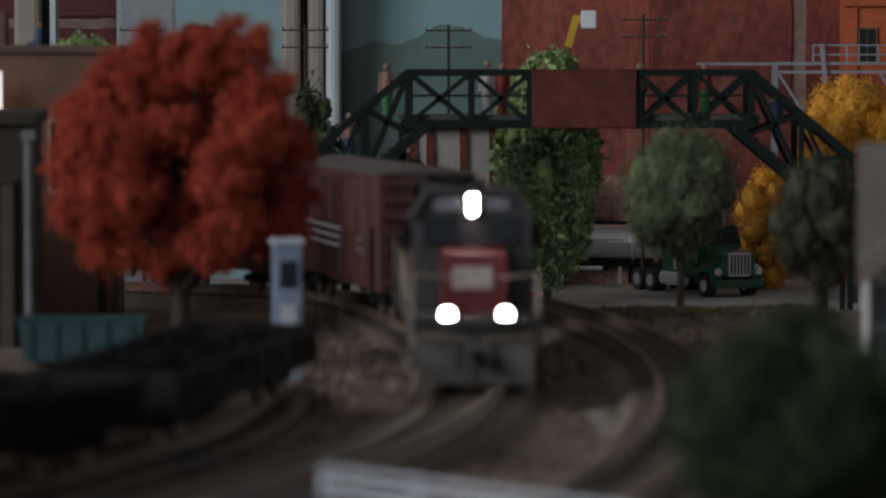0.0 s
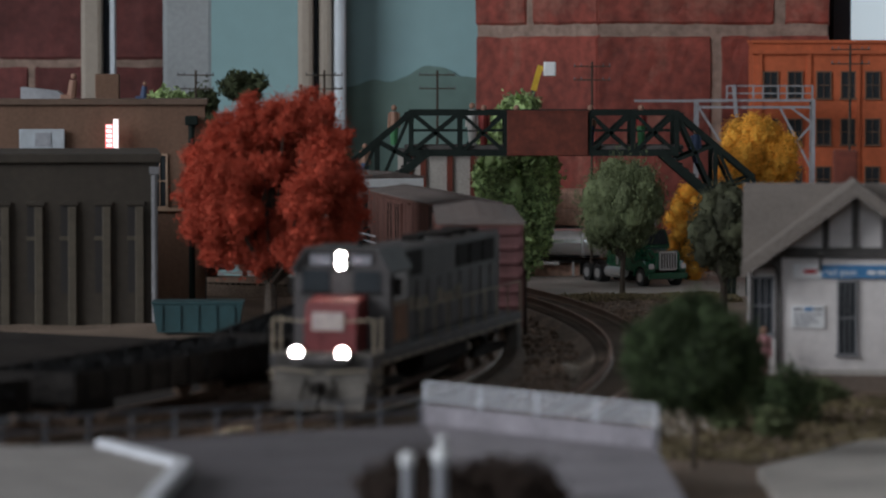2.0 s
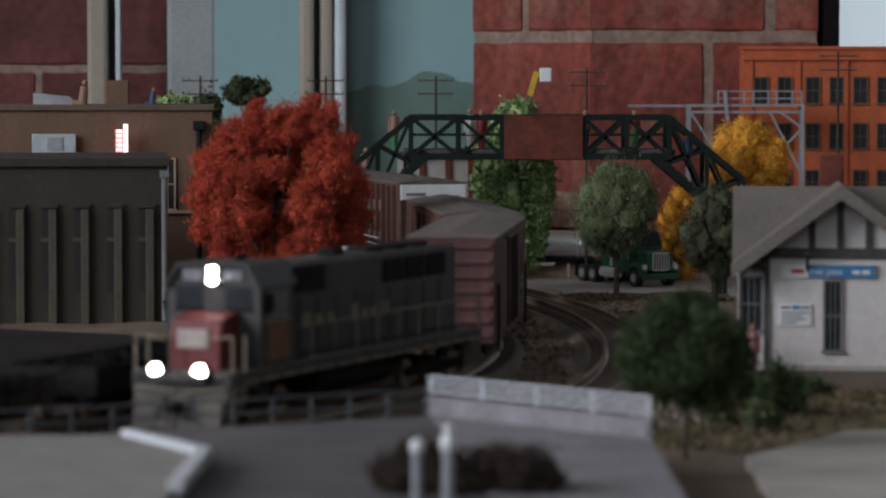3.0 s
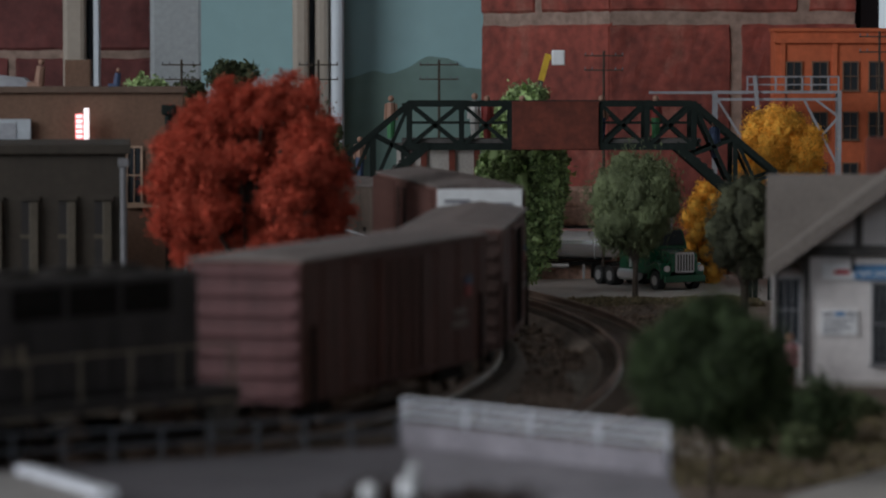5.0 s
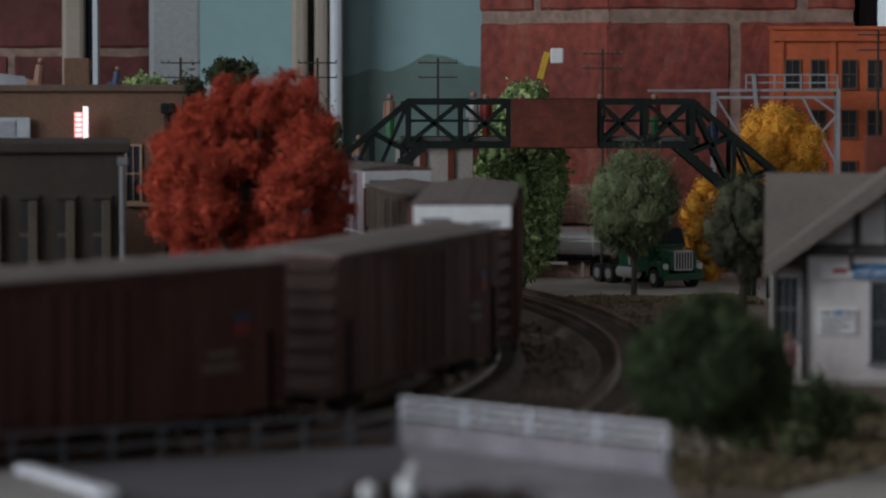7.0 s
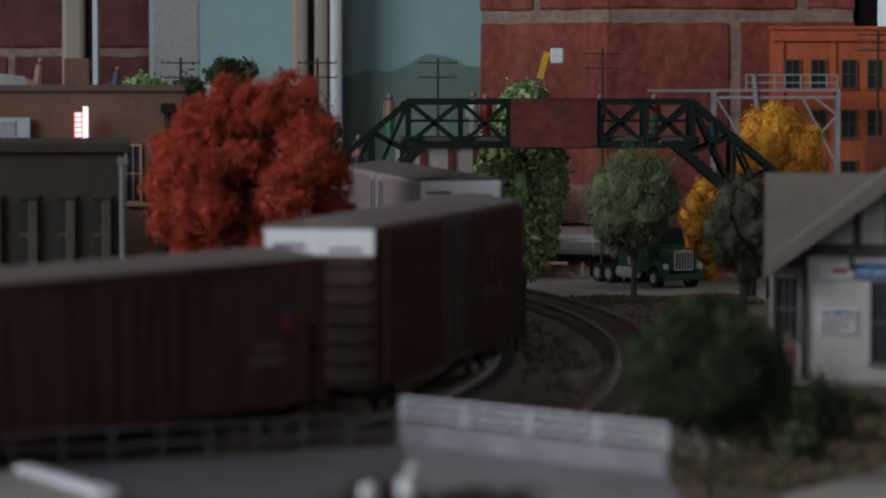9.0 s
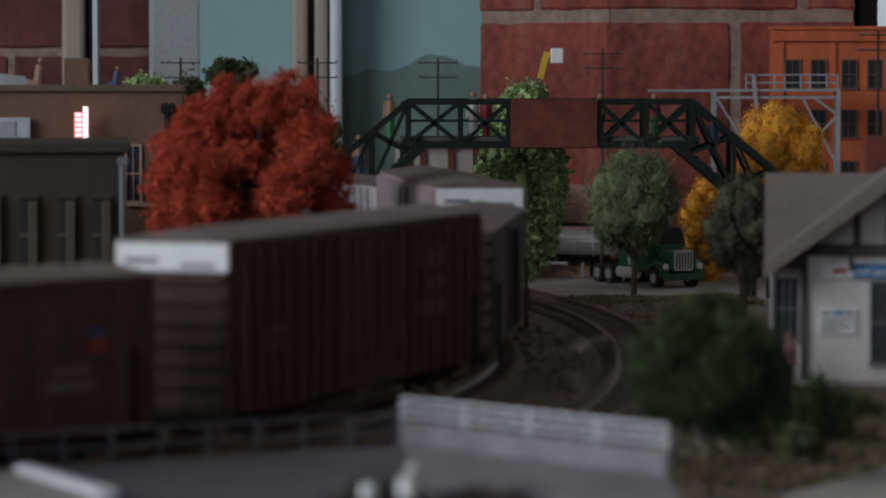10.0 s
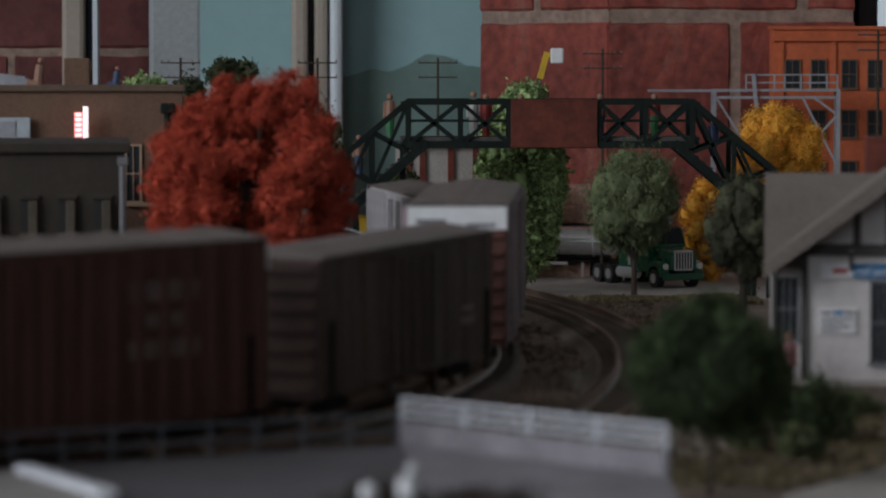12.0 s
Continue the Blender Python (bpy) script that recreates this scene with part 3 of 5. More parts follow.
tree("far_tree", -0.1466, 1.78, -0.008, 0.1127, 0.028, 0.088, "green_leaf", "light green tree behind the brown building", 24, 4000, 0.0008, 10, 0.0016)
tree("far_tree", -0.0245, 1.98, -0.02, 0.078, 0.024, 0.03, "dark_leaf", "dark green tree behind the footbridge", 25, 3000, 0.0009, 10, 0.0016)


def bush(x, y, w, h, leaf, seed, label):
    t = thing("bush", pose(x, y, 0), label, "bush", "bushes by the station")
    L = [((math.cos(i * 2.1) * w * 0.22, math.sin(i * 2.1) * w * 0.22, h * (0.4 + 0.12 * (i % 3))), (w * 0.3, w * 0.3, h * 0.42)) for i in range(5)]
    v, f = foliage(L, 3200, 0.0005, seed, 0.3)
    me = bpy.data.meshes.new("bush_leaves")
    me.from_pydata(v.tolist(), [], f)
    me.materials.append(M[leaf])
    ob = new("leaves", me)
    ob.parent = t


bush(0.1125, 1.05, 0.016, 0.0165, "deep_leaf", 31, "dark green low bush on the bank")
bush(0.1010, 1.00, 0.012, 0.008, "olive_leaf", 32, "olive low bush on the bank")
bush(0.0875, 1.03, 0.012, 0.012, "olive_leaf", 33, "olive low bush beside the small tree")
bush(0.1035, 1.06, 0.014, 0.0125, "deep_leaf", 34, "dark green low bush on the bank")
bush(0.130, 1.12, 0.014, 0.006, "olive_leaf", 35, "olive low bush beside the station")


# ---- buildings ----
def window_set(parent, x, z, w, h, y, frame, sill=True, cols=2, rows=2, arch=False):
    """A sash window in a wall that faces -y at y."""
    wdw = part("window", box(x - w / 2, y - 0.0004, z, x + w / 2, y + 0.001, z + h), "pane", parent)
    bm = bmesh.new()
    b = 0.0009
    for a in ((x - w / 2 - b, z, x - w / 2, z + h), (x + w / 2, z, x + w / 2 + b, z + h), (x - w / 2 - b, z + h, x + w / 2 + b, z + h + b), (x - w / 2, z + h * 0.5 - b * 0.3, x + w / 2, z + h * 0.5 + b * 0.3)):
        box(a[0], y - 0.0012, a[1], a[2], y + 0.0005, a[3], bm=bm)
    for c in range(1, cols):
        xx = x - w / 2 + w * c / cols
        box(xx - b * 0.2, y - 0.0010, z, xx + b * 0.2, y, z + h, bm=bm)
    part("frame", bm, frame, wdw)
    if sill:
        part("sill", box(x - w / 2 - 0.0015, y - 0.0018, z - 0.0012, x + w / 2 + 0.0015, y + 0.0005, z), frame, wdw)
    return wdw


def turned(x, y, degrees):
    """A turn about an upright through (x, y)."""
    return pose(x, y, 0, 0, 0, degrees) @ pose(-x, -y, 0)


def olive_building():
    t = thing("olive_building", turned(sx(222, 1.5), 1.5, 5.3), "dark olive flat-roofed building with tall narrow windows", "building")
    x1, y, top = sx(222, 1.5), 1.5, sz(252, 1.5)
    part("wall", box(x1 - 0.24, y, -0.003, x1, y + 0.10, top - 0.004), "olive_wall", t)
    part("cornice", box(x1 - 0.242, y - 0.0025, top - 0.0042, x1 + 0.002, y + 0.102, top, 0.0005), "olive_wall", t)
    for px in (-148, -84, -20, 44, 110, 173):
        w = part("window", box(sx(px - 7, y), y - 0.0003, sz(520, y), sx(px + 7, y), y + 0.001, sz(352, y)), "dusty_pane", t)
        part("meeting_rail", box(sx(px - 9, y), y - 0.0010, sz(419, y), sx(px + 7, y), y + 0.0004, sz(411, y)), "olive_trim", w)
        part("lintel", box(sx(px - 10, y), y - 0.0016, sz(352, y), sx(px + 26, y), y + 0.0004, sz(344, y), 0.0002), "olive_wall", w)
        # paler strip stands in for the lit right jamb of a window recess
        part("pilaster_strip", box(sx(px + 7, y), y - 0.0028, -0.002, sx(px + 23, y), y + 0.001, sz(354, y), 0.0004), "olive_trim", t)
    bm = bar((x1 - 0.0012, y - 0.003, 0), (x1 - 0.0012, y - 0.003, top - 0.007), 0.0015, 10)
    box(x1 - 0.0035, y - 0.005, top - 0.0095, x1 + 0.0012, y - 0.0005, top - 0.006, 0.0004, bm)
    part("drain_pipe", bm, "station_frame", t, "grey drain pipe with a hopper head")


def brown_building():
    t = thing("brown_building", turned(sx(322, 1.66), 1.66, 3.0), "brown plaster building with a flat parapet roof", "building")
    x1, y, top = sx(322, 1.66), 1.66, sz(150, 1.66)
    part("wall", box(x1 - 0.32, y, -0.004, x1, y + 0.036, top - 0.003), "tan_wall", t)
    part("parapet", box(x1 - 0.322, y - 0.002, top - 0.003, x1 + 0.0015, y + 0.037, top, 0.0004), "parapet_brown", t)
    part("ledge", box(sx(222, y), y - 0.002, sz(364, y), x1 + 0.001, y, sz(358, y)), "tan_trim", t)
    window_set(t, sx(236, y), sz(355, y), 0.006, 0.0255, y, "tan_trim")
    bm = bar((sx(297, y), y - 0.003, 0), (sx(297, y), y - 0.003, sz(185, y)), 0.0016, 8)
    box(sx(285, y), y - 0.006, sz(200, y), sx(309, y), y, sz(182, y), 0.0006, bm)
    part("drain_pipe", bm, "black_steel", t)
    part("chimney", box(sx(112, y), y + 0.012, top - 0.002, sx(158, y), y + 0.027, top + 0.0125, 0.0006), "tan_wall", t)
    part("skylight", prism([(sx(-30, y), top), (sx(58, y), top), (sx(40, y), top + 0.004), (sx(-30, y), top + 0.006)], y + 0.01, y + 0.03), "grey_steel", t)
    s = thing("neon_sign", turned(sx(322, 1.66), 1.66, 3.0), "glowing white and red neon sign on the brown wall", "sign")
    part("tube", bar((sx(154, y), y - 0.008, sz(246, y)), (sx(154, y), y - 0.008, sz(188, y)), 0.0012, 8), "neon", s)
    part("panel", box(sx(134, y), y - 0.0075, sz(246, y), sx(148, y), y - 0.006, sz(198, y)), "neon_red", s)
    for k in range(5):
        z = sz(240 - 9 * k, y)
        part("lettering_bar", box(sx(136, y), y - 0.0082, z, sx(146, y), y - 0.0076, z + 0.0012), "neon", s)
    part("bracket", box(sx(140, y), y - 0.006, sz(222, y), sx(150, y), y + 0.0005, sz(218, y)), "black_steel", s)
    b = thing("billboard", turned(sx(322, 1.66), 1.66, 3.0), "pale bluish panel sign above the olive roof", "sign")
    part("panel", box(sx(-30, y), y - 0.004, sz(246, y), sx(56, y), y - 0.002, sz(207, y), 0.0004), "billboard_grey", b)
    part("stripe", box(sx(0, y), y - 0.0044, sz(240, y), sx(30, y), y - 0.004, sz(214, y)), "grey_steel", b)
    part("leg", box(sx(10, y), y - 0.003, sz(262, y), sx(14, y), y + 0.0005, sz(240, y)), "black_steel", b)


def orange_building():
    y = 2.168
    t = thing("orange_building", Matrix.Identity(4), "orange-red brick building with rows of dark windows", "building")
    x0, x1, top = sx(1368, y), 0.42, sz(52, y)
    part("wall", box(x0, y, -0.022, x1, y + 0.028, top), "orange_wall", t)
    part("cornice", box(x0 - 0.001, y - 0.003, top - 0.007, x1, y + 0.001, top - 0.0045), "orange_wall", t)
    part("coping", box(x0 - 0.001, y - 0.002, top, x1, y + 0.028, top + 0.002), "orange_wall", t)
    for r, (a, b) in enumerate(((155, 107), (242, 196), (330, 286))):
        for k in range(6):
            px = 1402 + k * 46 + (8 if k > 1 else 0)
            window_set(t, sx(px, y), sz(a, y), 0.0082, sz(b, y) - sz(a, y), y, "tan_wall")
    for k in range(4):
        px = 1382 + k * 92
        part("pilaster_strip", box(sx(px - 4, y), y - 0.0015, 0, sx(px + 4, y), y + 0.0005, top - 0.007), "orange_wall", t)


def station():
    y = 1.216
    t = thing("station", turned(sx(1347, 1.2025), 1.2025, -5.3), "pale stucco railway station with grey roof and half-timbered gable", "building")
    x0 = sx(1415, y)
    x1 = 0.30
    ez = sz(462, y)
    wall_top = sz(440, y)
    ax, az = sx(1568, y), sz(300, y)  # gable peak
    part("wall", box(x0, y, -0.003, x1, y + 0.10, wall_top), "station_wall", t)
    part("plinth", box(x0 - 0.001, y - 0.0012, -0.003, x1, y, sz(672, y)), "concrete", t)
    # gable wall
    slope = (az - ez) / (ax - sx(1347, y))
    gx = 2 * ax - x0
    part("gable", prism([(x0 + 0.001, wall_top), (gx, wall_top), (ax, az - 0.003)], y + 0.0002, y + 0.003), "station_wall", t)
    for px in (1510, 1568, 1626):
        h = az - 0.004 - abs(sx(px, y) - ax) * slope
        part("timber", box(sx(px - 7, y), y - 0.0012, wall_top, sx(px + 7, y), y + 0.0002, h), "timber", t)
    part("timber", box(x0, y - 0.0018, wall_top - 0.0022, x1, y + 0.0001, wall_top + 0.0018), "timber", t)
    part("timber", box(x0 - 0.0005, y - 0.0012, sz(672, y), x0 + 0.0018, y + 0.0002, wall_top), "timber", t)
    # roof: two pitches over the gable
    ex = sx(1347, y)
    th = 0.0028
    for s in (-1, 1):
        q = [(ax, az), (ax - s * (ax - ex), ez), (ax - s * (ax - ex), ez - th), (ax, az - th)]
        part("roof", prism(q if s > 0 else q[::-1], y - 0.012, y + 0.046), "roof_grey", t, "grey shingle roof")
        q2 = [(ax, az + 0.0003), (ax - s * (ax - ex + 0.0004), ez), (ax - s * (ax - ex + 0.0004), ez - 0.0056), (ax, az - 0.0056)]
        part("barge_board", prism(q2 if s > 0 else q2[::-1], y - 0.0135, y - 0.012), "roof_grey", t)
    for px in (1420, 1500):
        a = Vector((sx(px, y), y, sz(480, y)))
        part("bracket", bar(a, a + Vector((-0.006 if px < 1450 else 0, -0.009, 0.008)), 0.0006, square=True), "timber", t)
    # main roof, its ridge across
    rz, ry = sz(305, y + 0.05), y + 0.05
    bm = prism([(y + 0.007, ez), (ry, rz), (2 * ry - y, ez), (2 * ry - y, ez - 0.0025), (ry, rz - 0.0025), (y + 0.007, ez - 0.0025)], ex, 0.31, axis="x")
    part("main_roof", bm, "roof_grey", t, "grey shingle main roof")
    # wing set back beside the gable
    wy = y + 0.013
    part("wing_wall", box(sx(1358, y), wy, -0.003, x0 + 0.002, y + 0.099, ez - 0.001), "station_wall", t)
    window_set(t, sx(1381, wy), sz(600, wy), 0.0072, sz(492, wy) - sz(600, wy), wy, "station_frame", cols=3)
    part("wing_corner", box(sx(1358, wy) - 0.0006, wy - 0.0015, -0.003, sx(1362, wy), wy + 0.0002, ez - 0.002), "timber", t)
    part("chimney", box(sx(1530, y), y + 0.05, sz(320, y), sx(1580, y), y + 0.062, sz(247, y), 0.0006), "rust_panel", t)
    # window, sign, notice
    window_set(t, sx(1553, y), sz(640, y), 0.0058, sz(500, y) - sz(640, y), y, "station_frame", cols=3)
    s = part("sign", box(sx(1447, y), y - 0.0014, sz(492, y), sx(1640, y), y, sz(464, y), 0.0002), "paper", t)
    part("sign_panel", box(sx(1503, y), y - 0.0018, sz(491, y), sx(1639, y), y - 0.0014, sz(465, y)), "blue_sign", s, "blue sign panel")
    part("mark", box(sx(1468, y), y - 0.0018, sz(482, y), sx(1494, y), y - 0.0014, sz(474, y)), "red", s)
    font = bpy.data.curves.new("sign_text", "FONT")
    font.body, font.size, font.extrude = "rail pass", 0.0038, 0.0001
    font.materials.append(M["paper"])
    word = new("sign_text", font)
    word.parent = s
    word.matrix_basis = pose(sx(1508, y), y - 0.0019, sz(485, y), 90, 0, 0)
    for k in range(2):
        part("text_bar", box(sx(1592 + 20 * k, y), y - 0.0021, sz(484, y), sx(1608 + 20 * k, y), y - 0.0018, sz(476, y)), "paper", s)
    n = part("notice", box(sx(1443, y), y - 0.0009, sz(590, y), sx(1509, y), y, sz(546, y)), "paper", t)
    part("mark", box(sx(1470, y), y - 0.0012, sz(556, y), sx(1486, y), y - 0.0009, sz(549, y)), "blue_sign", n)
    part("heading_bar", box(sx(1447, y), y - 0.0012, sz(555, y), sx(1466, y), y - 0.0009, sz(550, y)), "ink", n)
    part("heading_bar", box(sx(1489, y), y - 0.0012, sz(555, y), sx(1505, y), y - 0.0009, sz(550, y)), "ink", n)
    for k in range(4):
        part("text_bar", box(sx(1448, y), y - 0.0012, sz(564 + 7 * k, y), sx((1504, 1490, 1498, 1480)[k], y), y - 0.0009, sz(561.5 + 7 * k, y)), "ink", n)


BRIDGE = 1.90


def footbridge():
    y0, y1 = BRIDGE, BRIDGE + 0.036
    t = thing("footbridge", Matrix.Identity(4), "black steel truss footbridge with rusty middle panel", "bridge")
    xl, xr, zb, zt = sx(722, y0), sx(1226, y0), sz(256, y0), sz(180, y0)
    r = 0.0014
    foot_l, foot_r = sx(592, y0), sx(1372, y0)
    steel = "black_steel"
    part("deck", box(xl - 0.004, y0 + 0.001, zb + 0.002, xr + 0.004, y1 - 0.001, zb + 0.0042), "timber", t, "dark plank deck")
    for k in range(9):
        x = xl + (xr - xl) * (k + 0.5) / 9
        part("floor_beam", box(x - 0.0012, y0, zb - 0.0012, x + 0.0012, y1, zb + 0.002), steel, t)
    xs = [xl, sx(815, y0), sx(902, y0), sx(1060, y0), sx(1143, y0), xr]
    for y in (y0, y1):
        for z, k in ((zb, 1.25), (zt, 1.1)):
            part("chord", bar((xl - 0.001, y, z), (xr + 0.001, y, z), r * k, square=True), steel, t)
        part("hand_rail", bar((xl, y, zb + (zt - zb) * 0.55), (xr, y, zb + (zt - zb) * 0.55), r * 0.3, square=True), steel, t)
        for x in xs:
            part("upright", bar((x, y, zb), (x, y, zt), r, square=True), steel, t)
            for z, s in ((zb, 1), (zt, -1)):
                part("gusset_plate", prism([(x - 0.0042, z), (x + 0.0042, z), (x + 0.001, z + s * 0.0045), (x - 0.001, z + s * 0.0045)], y - 0.0009, y - 0.0002), steel, t)
        for a, b in zip(xs, xs[1:]):
            if y == y0 and a == xs[2]:
                continue
            part("diagonal", bar((a, y, zb), (b, y, zt), r * 0.72, square=True), steel, t)
            part("diagonal", bar((a, y, zt), (b, y, zb), r * 0.72, square=True), steel, t)
            m = (a + b) / 2
            part("gusset_plate", box(m - 0.0018, y - 0.0009, (zb + zt) / 2 - 0.0018, m + 0.0018, y - 0.0002, (zb + zt) / 2 + 0.0018), steel, t)
        for x, fx, s in ((xl, foot_l, -1), (xr, foot_r, 1)):
            run = abs(fx - x)
            drop = run * 0.84
            part("stair_rail", bar((x, y, zt), (fx, y, zt - drop), r * 1.15, square=True), steel, t)
            part("stringer", bar((x - s * 0.010, y, zb + 0.001), (fx - s * 0.010, y, zb - drop), r * 1.7, square=True), steel, t)
            for k in range(1, 3):
                q = k / 2
                xx = x + (fx - x) * q
                part("baluster", bar((xx, y, zb - drop * q - 0.008), (xx, y, zt - drop * q), r * 0.9, square=True), steel, t)
            for k in range(2):
                q, q2 = k / 2, (k + 1) / 2
                part("diagonal", bar((x + (fx - x) * q, y, zb - drop * q - 0.004), (x + (fx - x) * q2, y, zt - drop * q2), r * 0.7, square=True), steel, t)
                part("diagonal", bar((x + (fx - x) * q, y, zt - drop * q), (x + (fx - x) * q2, y, zb - drop * q2 - 0.006), r * 0.7, square=True), steel, t)
    panel = part("panel", box(sx(904, y0), y0 - 0.0026, zb - 0.0016, sx(1057, y0), y0 - 0.0014, zt + 0.0014, 0.0003), "rust_panel", t, "rust-brown sheet panel")
    for z in (zb - 0.0012, zt + 0.0004):
        part("panel_edge", box(sx(903, y0), y0 - 0.0030, z, sx(1058, y0), y0 - 0.0026, z + 0.0009), "rust_panel", panel)
    for x, fx, s in ((xl, foot_l, -1), (xr, foot_r, 1)):
        drop = abs(fx - x) * 0.84
        for k in range(12):
            q = (k + 0.5) / 12
            xx, z = x - s * 0.008 + (fx - x) * q, zb + 0.001 - drop * q
            part("step", box(xx - 0.0024, y0, z - 0.0005, xx + 0.0024, y1, z + 0.0005), "timber", t)
        # lattice tower under the foot of the stairs
        part("landing", box(min(fx, fx - s * 0.012), y0, zb - drop - 0.0005, max(fx, fx - s * 0.012), y1, zb - drop + 0.0008), "timber", t)
        for xx in (fx, fx - s * 0.011):
            for y in (y0 + 0.001, y1 - 0.001):
                part("leg", bar((xx, y, ground_z(y0) - 0.001), (xx, y, zb - drop), r * 0.9, square=True), steel, t)
    for px in (712,):
        x = sx(px, y0)
        for y in (y0 + 0.002, y1 - 0.002):
            part("leg", bar((x, y, ground_z(y0) - 0.001), (x, y, zb), r, square=True), steel, t)


def figure(x, y, z, h, top, bottom, label, lean=0, sit=False):
    """A painted model figure as one plain turned shape."""
    bm = bmesh.new()
    k = h / 0.02
    if sit:
        box(-0.005 * k, -0.002 * k, 0, 0.001 * k, 0.002 * k, 0.0025 * k, 0.0006 * k, bm)
        bar((0, 0, 0.001 * k), (0.001 * k, 0, 0.009 * k), 0.0022 * k, 8, bm, r2=0.0018 * k)
        bmesh.ops.create_icosphere(bm, subdivisions=2, radius=0.0014 * k, matrix=Matrix.Translation((0.0012 * k, 0, 0.0108 * k)))
    else:
        bar((0, 0, 0), (0, 0, 0.0095 * k), 0.0016 * k, 8, bm, r2=0.0022 * k)
        bar((0, 0, 0.0095 * k), (0, 0, 0.0165 * k), 0.0022 * k, 8, bm, r2=0.0019 * k)
        bar((0.0026 * k, 0, 0.0085 * k), (0.0022 * k, 0, 0.016 * k), 0.0007 * k, 6, bm)
        bar((-0.0026 * k, 0, 0.0085 * k), (-0.0022 * k, 0, 0.016 * k), 0.0007 * k, 6, bm)
        bmesh.ops.create_icosphere(bm, subdivisions=2, radius=0.0015 * k, matrix=Matrix.Translation((0, 0, 0.0184 * k)))
    for f in bm.faces:
        c = f.calc_center_median().z / k
        f.material_index = 0 if c < 0.0094 and not sit else (2 if c > (0.0168 if not sit else 0.0093) else 1)
    ob = part("figurine", bm, [bottom, top, "fig_skin"])
    ob.matrix_basis = pose(x, y, z, 0, lean, 0)
    return tagged(ob, label, "figurine", "figurines on the layout")


olive_building()
brown_building()
orange_building()
station()
footbridge()

DZ = sz(256, BRIDGE) + 0.0042
for px, tp, bt, lb in ((690, "fig_skin", "fig_green", "small painted figurine in pale green on the bridge stairs"), (838, "fig_white", "fig_white", "small white painted figurine on the bridge deck"),
                       (860, "fig_red", "fig_red", "small reddish figurine on the bridge deck"), (922, "fig_pink", "fig_pink", "small pink figurine behind the rusty panel"),
                       (1062, "fig_skin", "fig_blue", "small brown figurine beside the rusty panel"), (1158, "fig_red", "fig_green", "small figurine in red and green on the bridge")):
    figure(sx(px, BRIDGE + 0.018), BRIDGE + 0.018, DZ, 0.0245 if px == 838 else 0.0232, tp, bt, lb)
figure(sx(635, BRIDGE + 0.018), BRIDGE + 0.018, DZ - 0.0205, 0.0215, "fig_skin", "fig_blue", "small figurine climbing the bridge stairs")
figure(sx(1262, BRIDGE + 0.018), BRIDGE + 0.018, DZ - 0.0105, 0.020, "fig_blue", "fig_blue", "small dark blue figurine on the bridge stairs")
RZ = sz(150, 1.66)
figure(sx(68, 1.668), 1.668, RZ - 0.0005, 0.022, "fig_skin", "fig_skin", "small seated figurine on the flat roof", sit=True)
figure(sx(205, 1.668), 1.668, RZ - 0.0005, 0.015, "fig_blue", "fig_blue", "small crouching blue figurine on the flat roof", sit=True)


def signal_gantry():
    y = 2.13
    t = thing("signal_gantry", Matrix.Identity(4), "light grey steel gantry with platform and handrail", "gantry")
    g = ground_z(y)
    xl, xr, z = sx(1264, y), sx(1483, y), sz(160, y)
    r = 0.0011
    for x in (xl, xr):
        for yy in (y, y + 0.012):
            part("leg", bar((x, yy, g - 0.001), (x, yy, z), r, square=True), "grey_steel", t)
    part("platform", box(sx(1262, y), y - 0.001, z - 0.0005, xr + 0.001, y + 0.013, z + 0.001), "grey_steel", t)
    part("beam", bar((sx(1268, y), y, sz(172, y)), (xr, y, sz(172, y)), r * 0.7, square=True), "grey_steel", t)
    for a, b in (((1267, 172), (1310, 240)), ((1420, 172), (1480, 290)), ((1478, 200), (1440, 172)), ((1480, 205), (1420, 270))):
        part("brace", bar((sx(a[0], y), y, sz(a[1], y)), (sx(b[0], y), y, sz(b[1], y)), r * 0.6, square=True), "grey_steel", t)
    for px in (1320, 1337, 1370, 1388, 1417, 1433, 1463, 1481):
        part("handrail_post", bar((sx(px, y), y, z), (sx(px, y), y, sz(131, y)), r * 0.45, square=True), "grey_steel", t)
    for py in (132, 146):
        part("handrail", bar((sx(1320, y), y, sz(py, y)), (sx(1481, y), y, sz(py, y)), r * 0.4, square=True), "grey_steel", t)
    part("arm", bar((sx(1146, y), y, sz(160, y)), (sx(1322, y), y, sz(160, y)), r * 0.7, square=True), "grey_steel", t)
    part("mast", bar((sx(1338, y), y - 0.002, sz(190, y)), (sx(1332, y), y - 0.002, sz(130, y)), r, square=True), "grey_steel", t)


def pole(px, top, y, bottom_z, arms=2, mat="bark"):
    t = thing("utility_pole", Matrix.Identity(4), "dark wooden utility pole with crossarms", "pole", "utility poles")
    x, z = sx(px, y), sz(top, y)
    part("post", bar((x, y, bottom_z - 0.001), (x, y, z), 0.001, 8, r2=0.0007), mat, t)
    for k in range(arms):
        zz = z - 0.003 - 0.0085 * k
        w = 0.0115
        arm = part("crossarm", bar((x - w, y - 0.0014, zz), (x + w, y - 0.0014, zz), 0.0004, square=True), mat, t)
        for q in (-0.95, -0.6, 0.6, 0.95):
            part("insulator", bar((x + q * w, y - 0.0014, zz), (x + q * w, y - 0.0014, zz + 0.0018), 0.0004), "fence_grey", arm)


signal_gantry()
for px, top, y in ((1066, 86, 2.1), (1553, 52, 1.98), (775, 102, 2.1), (562, 102, 2.08), (320, 102, 2.08)):
    pole(px, top, y, ground_z(y))

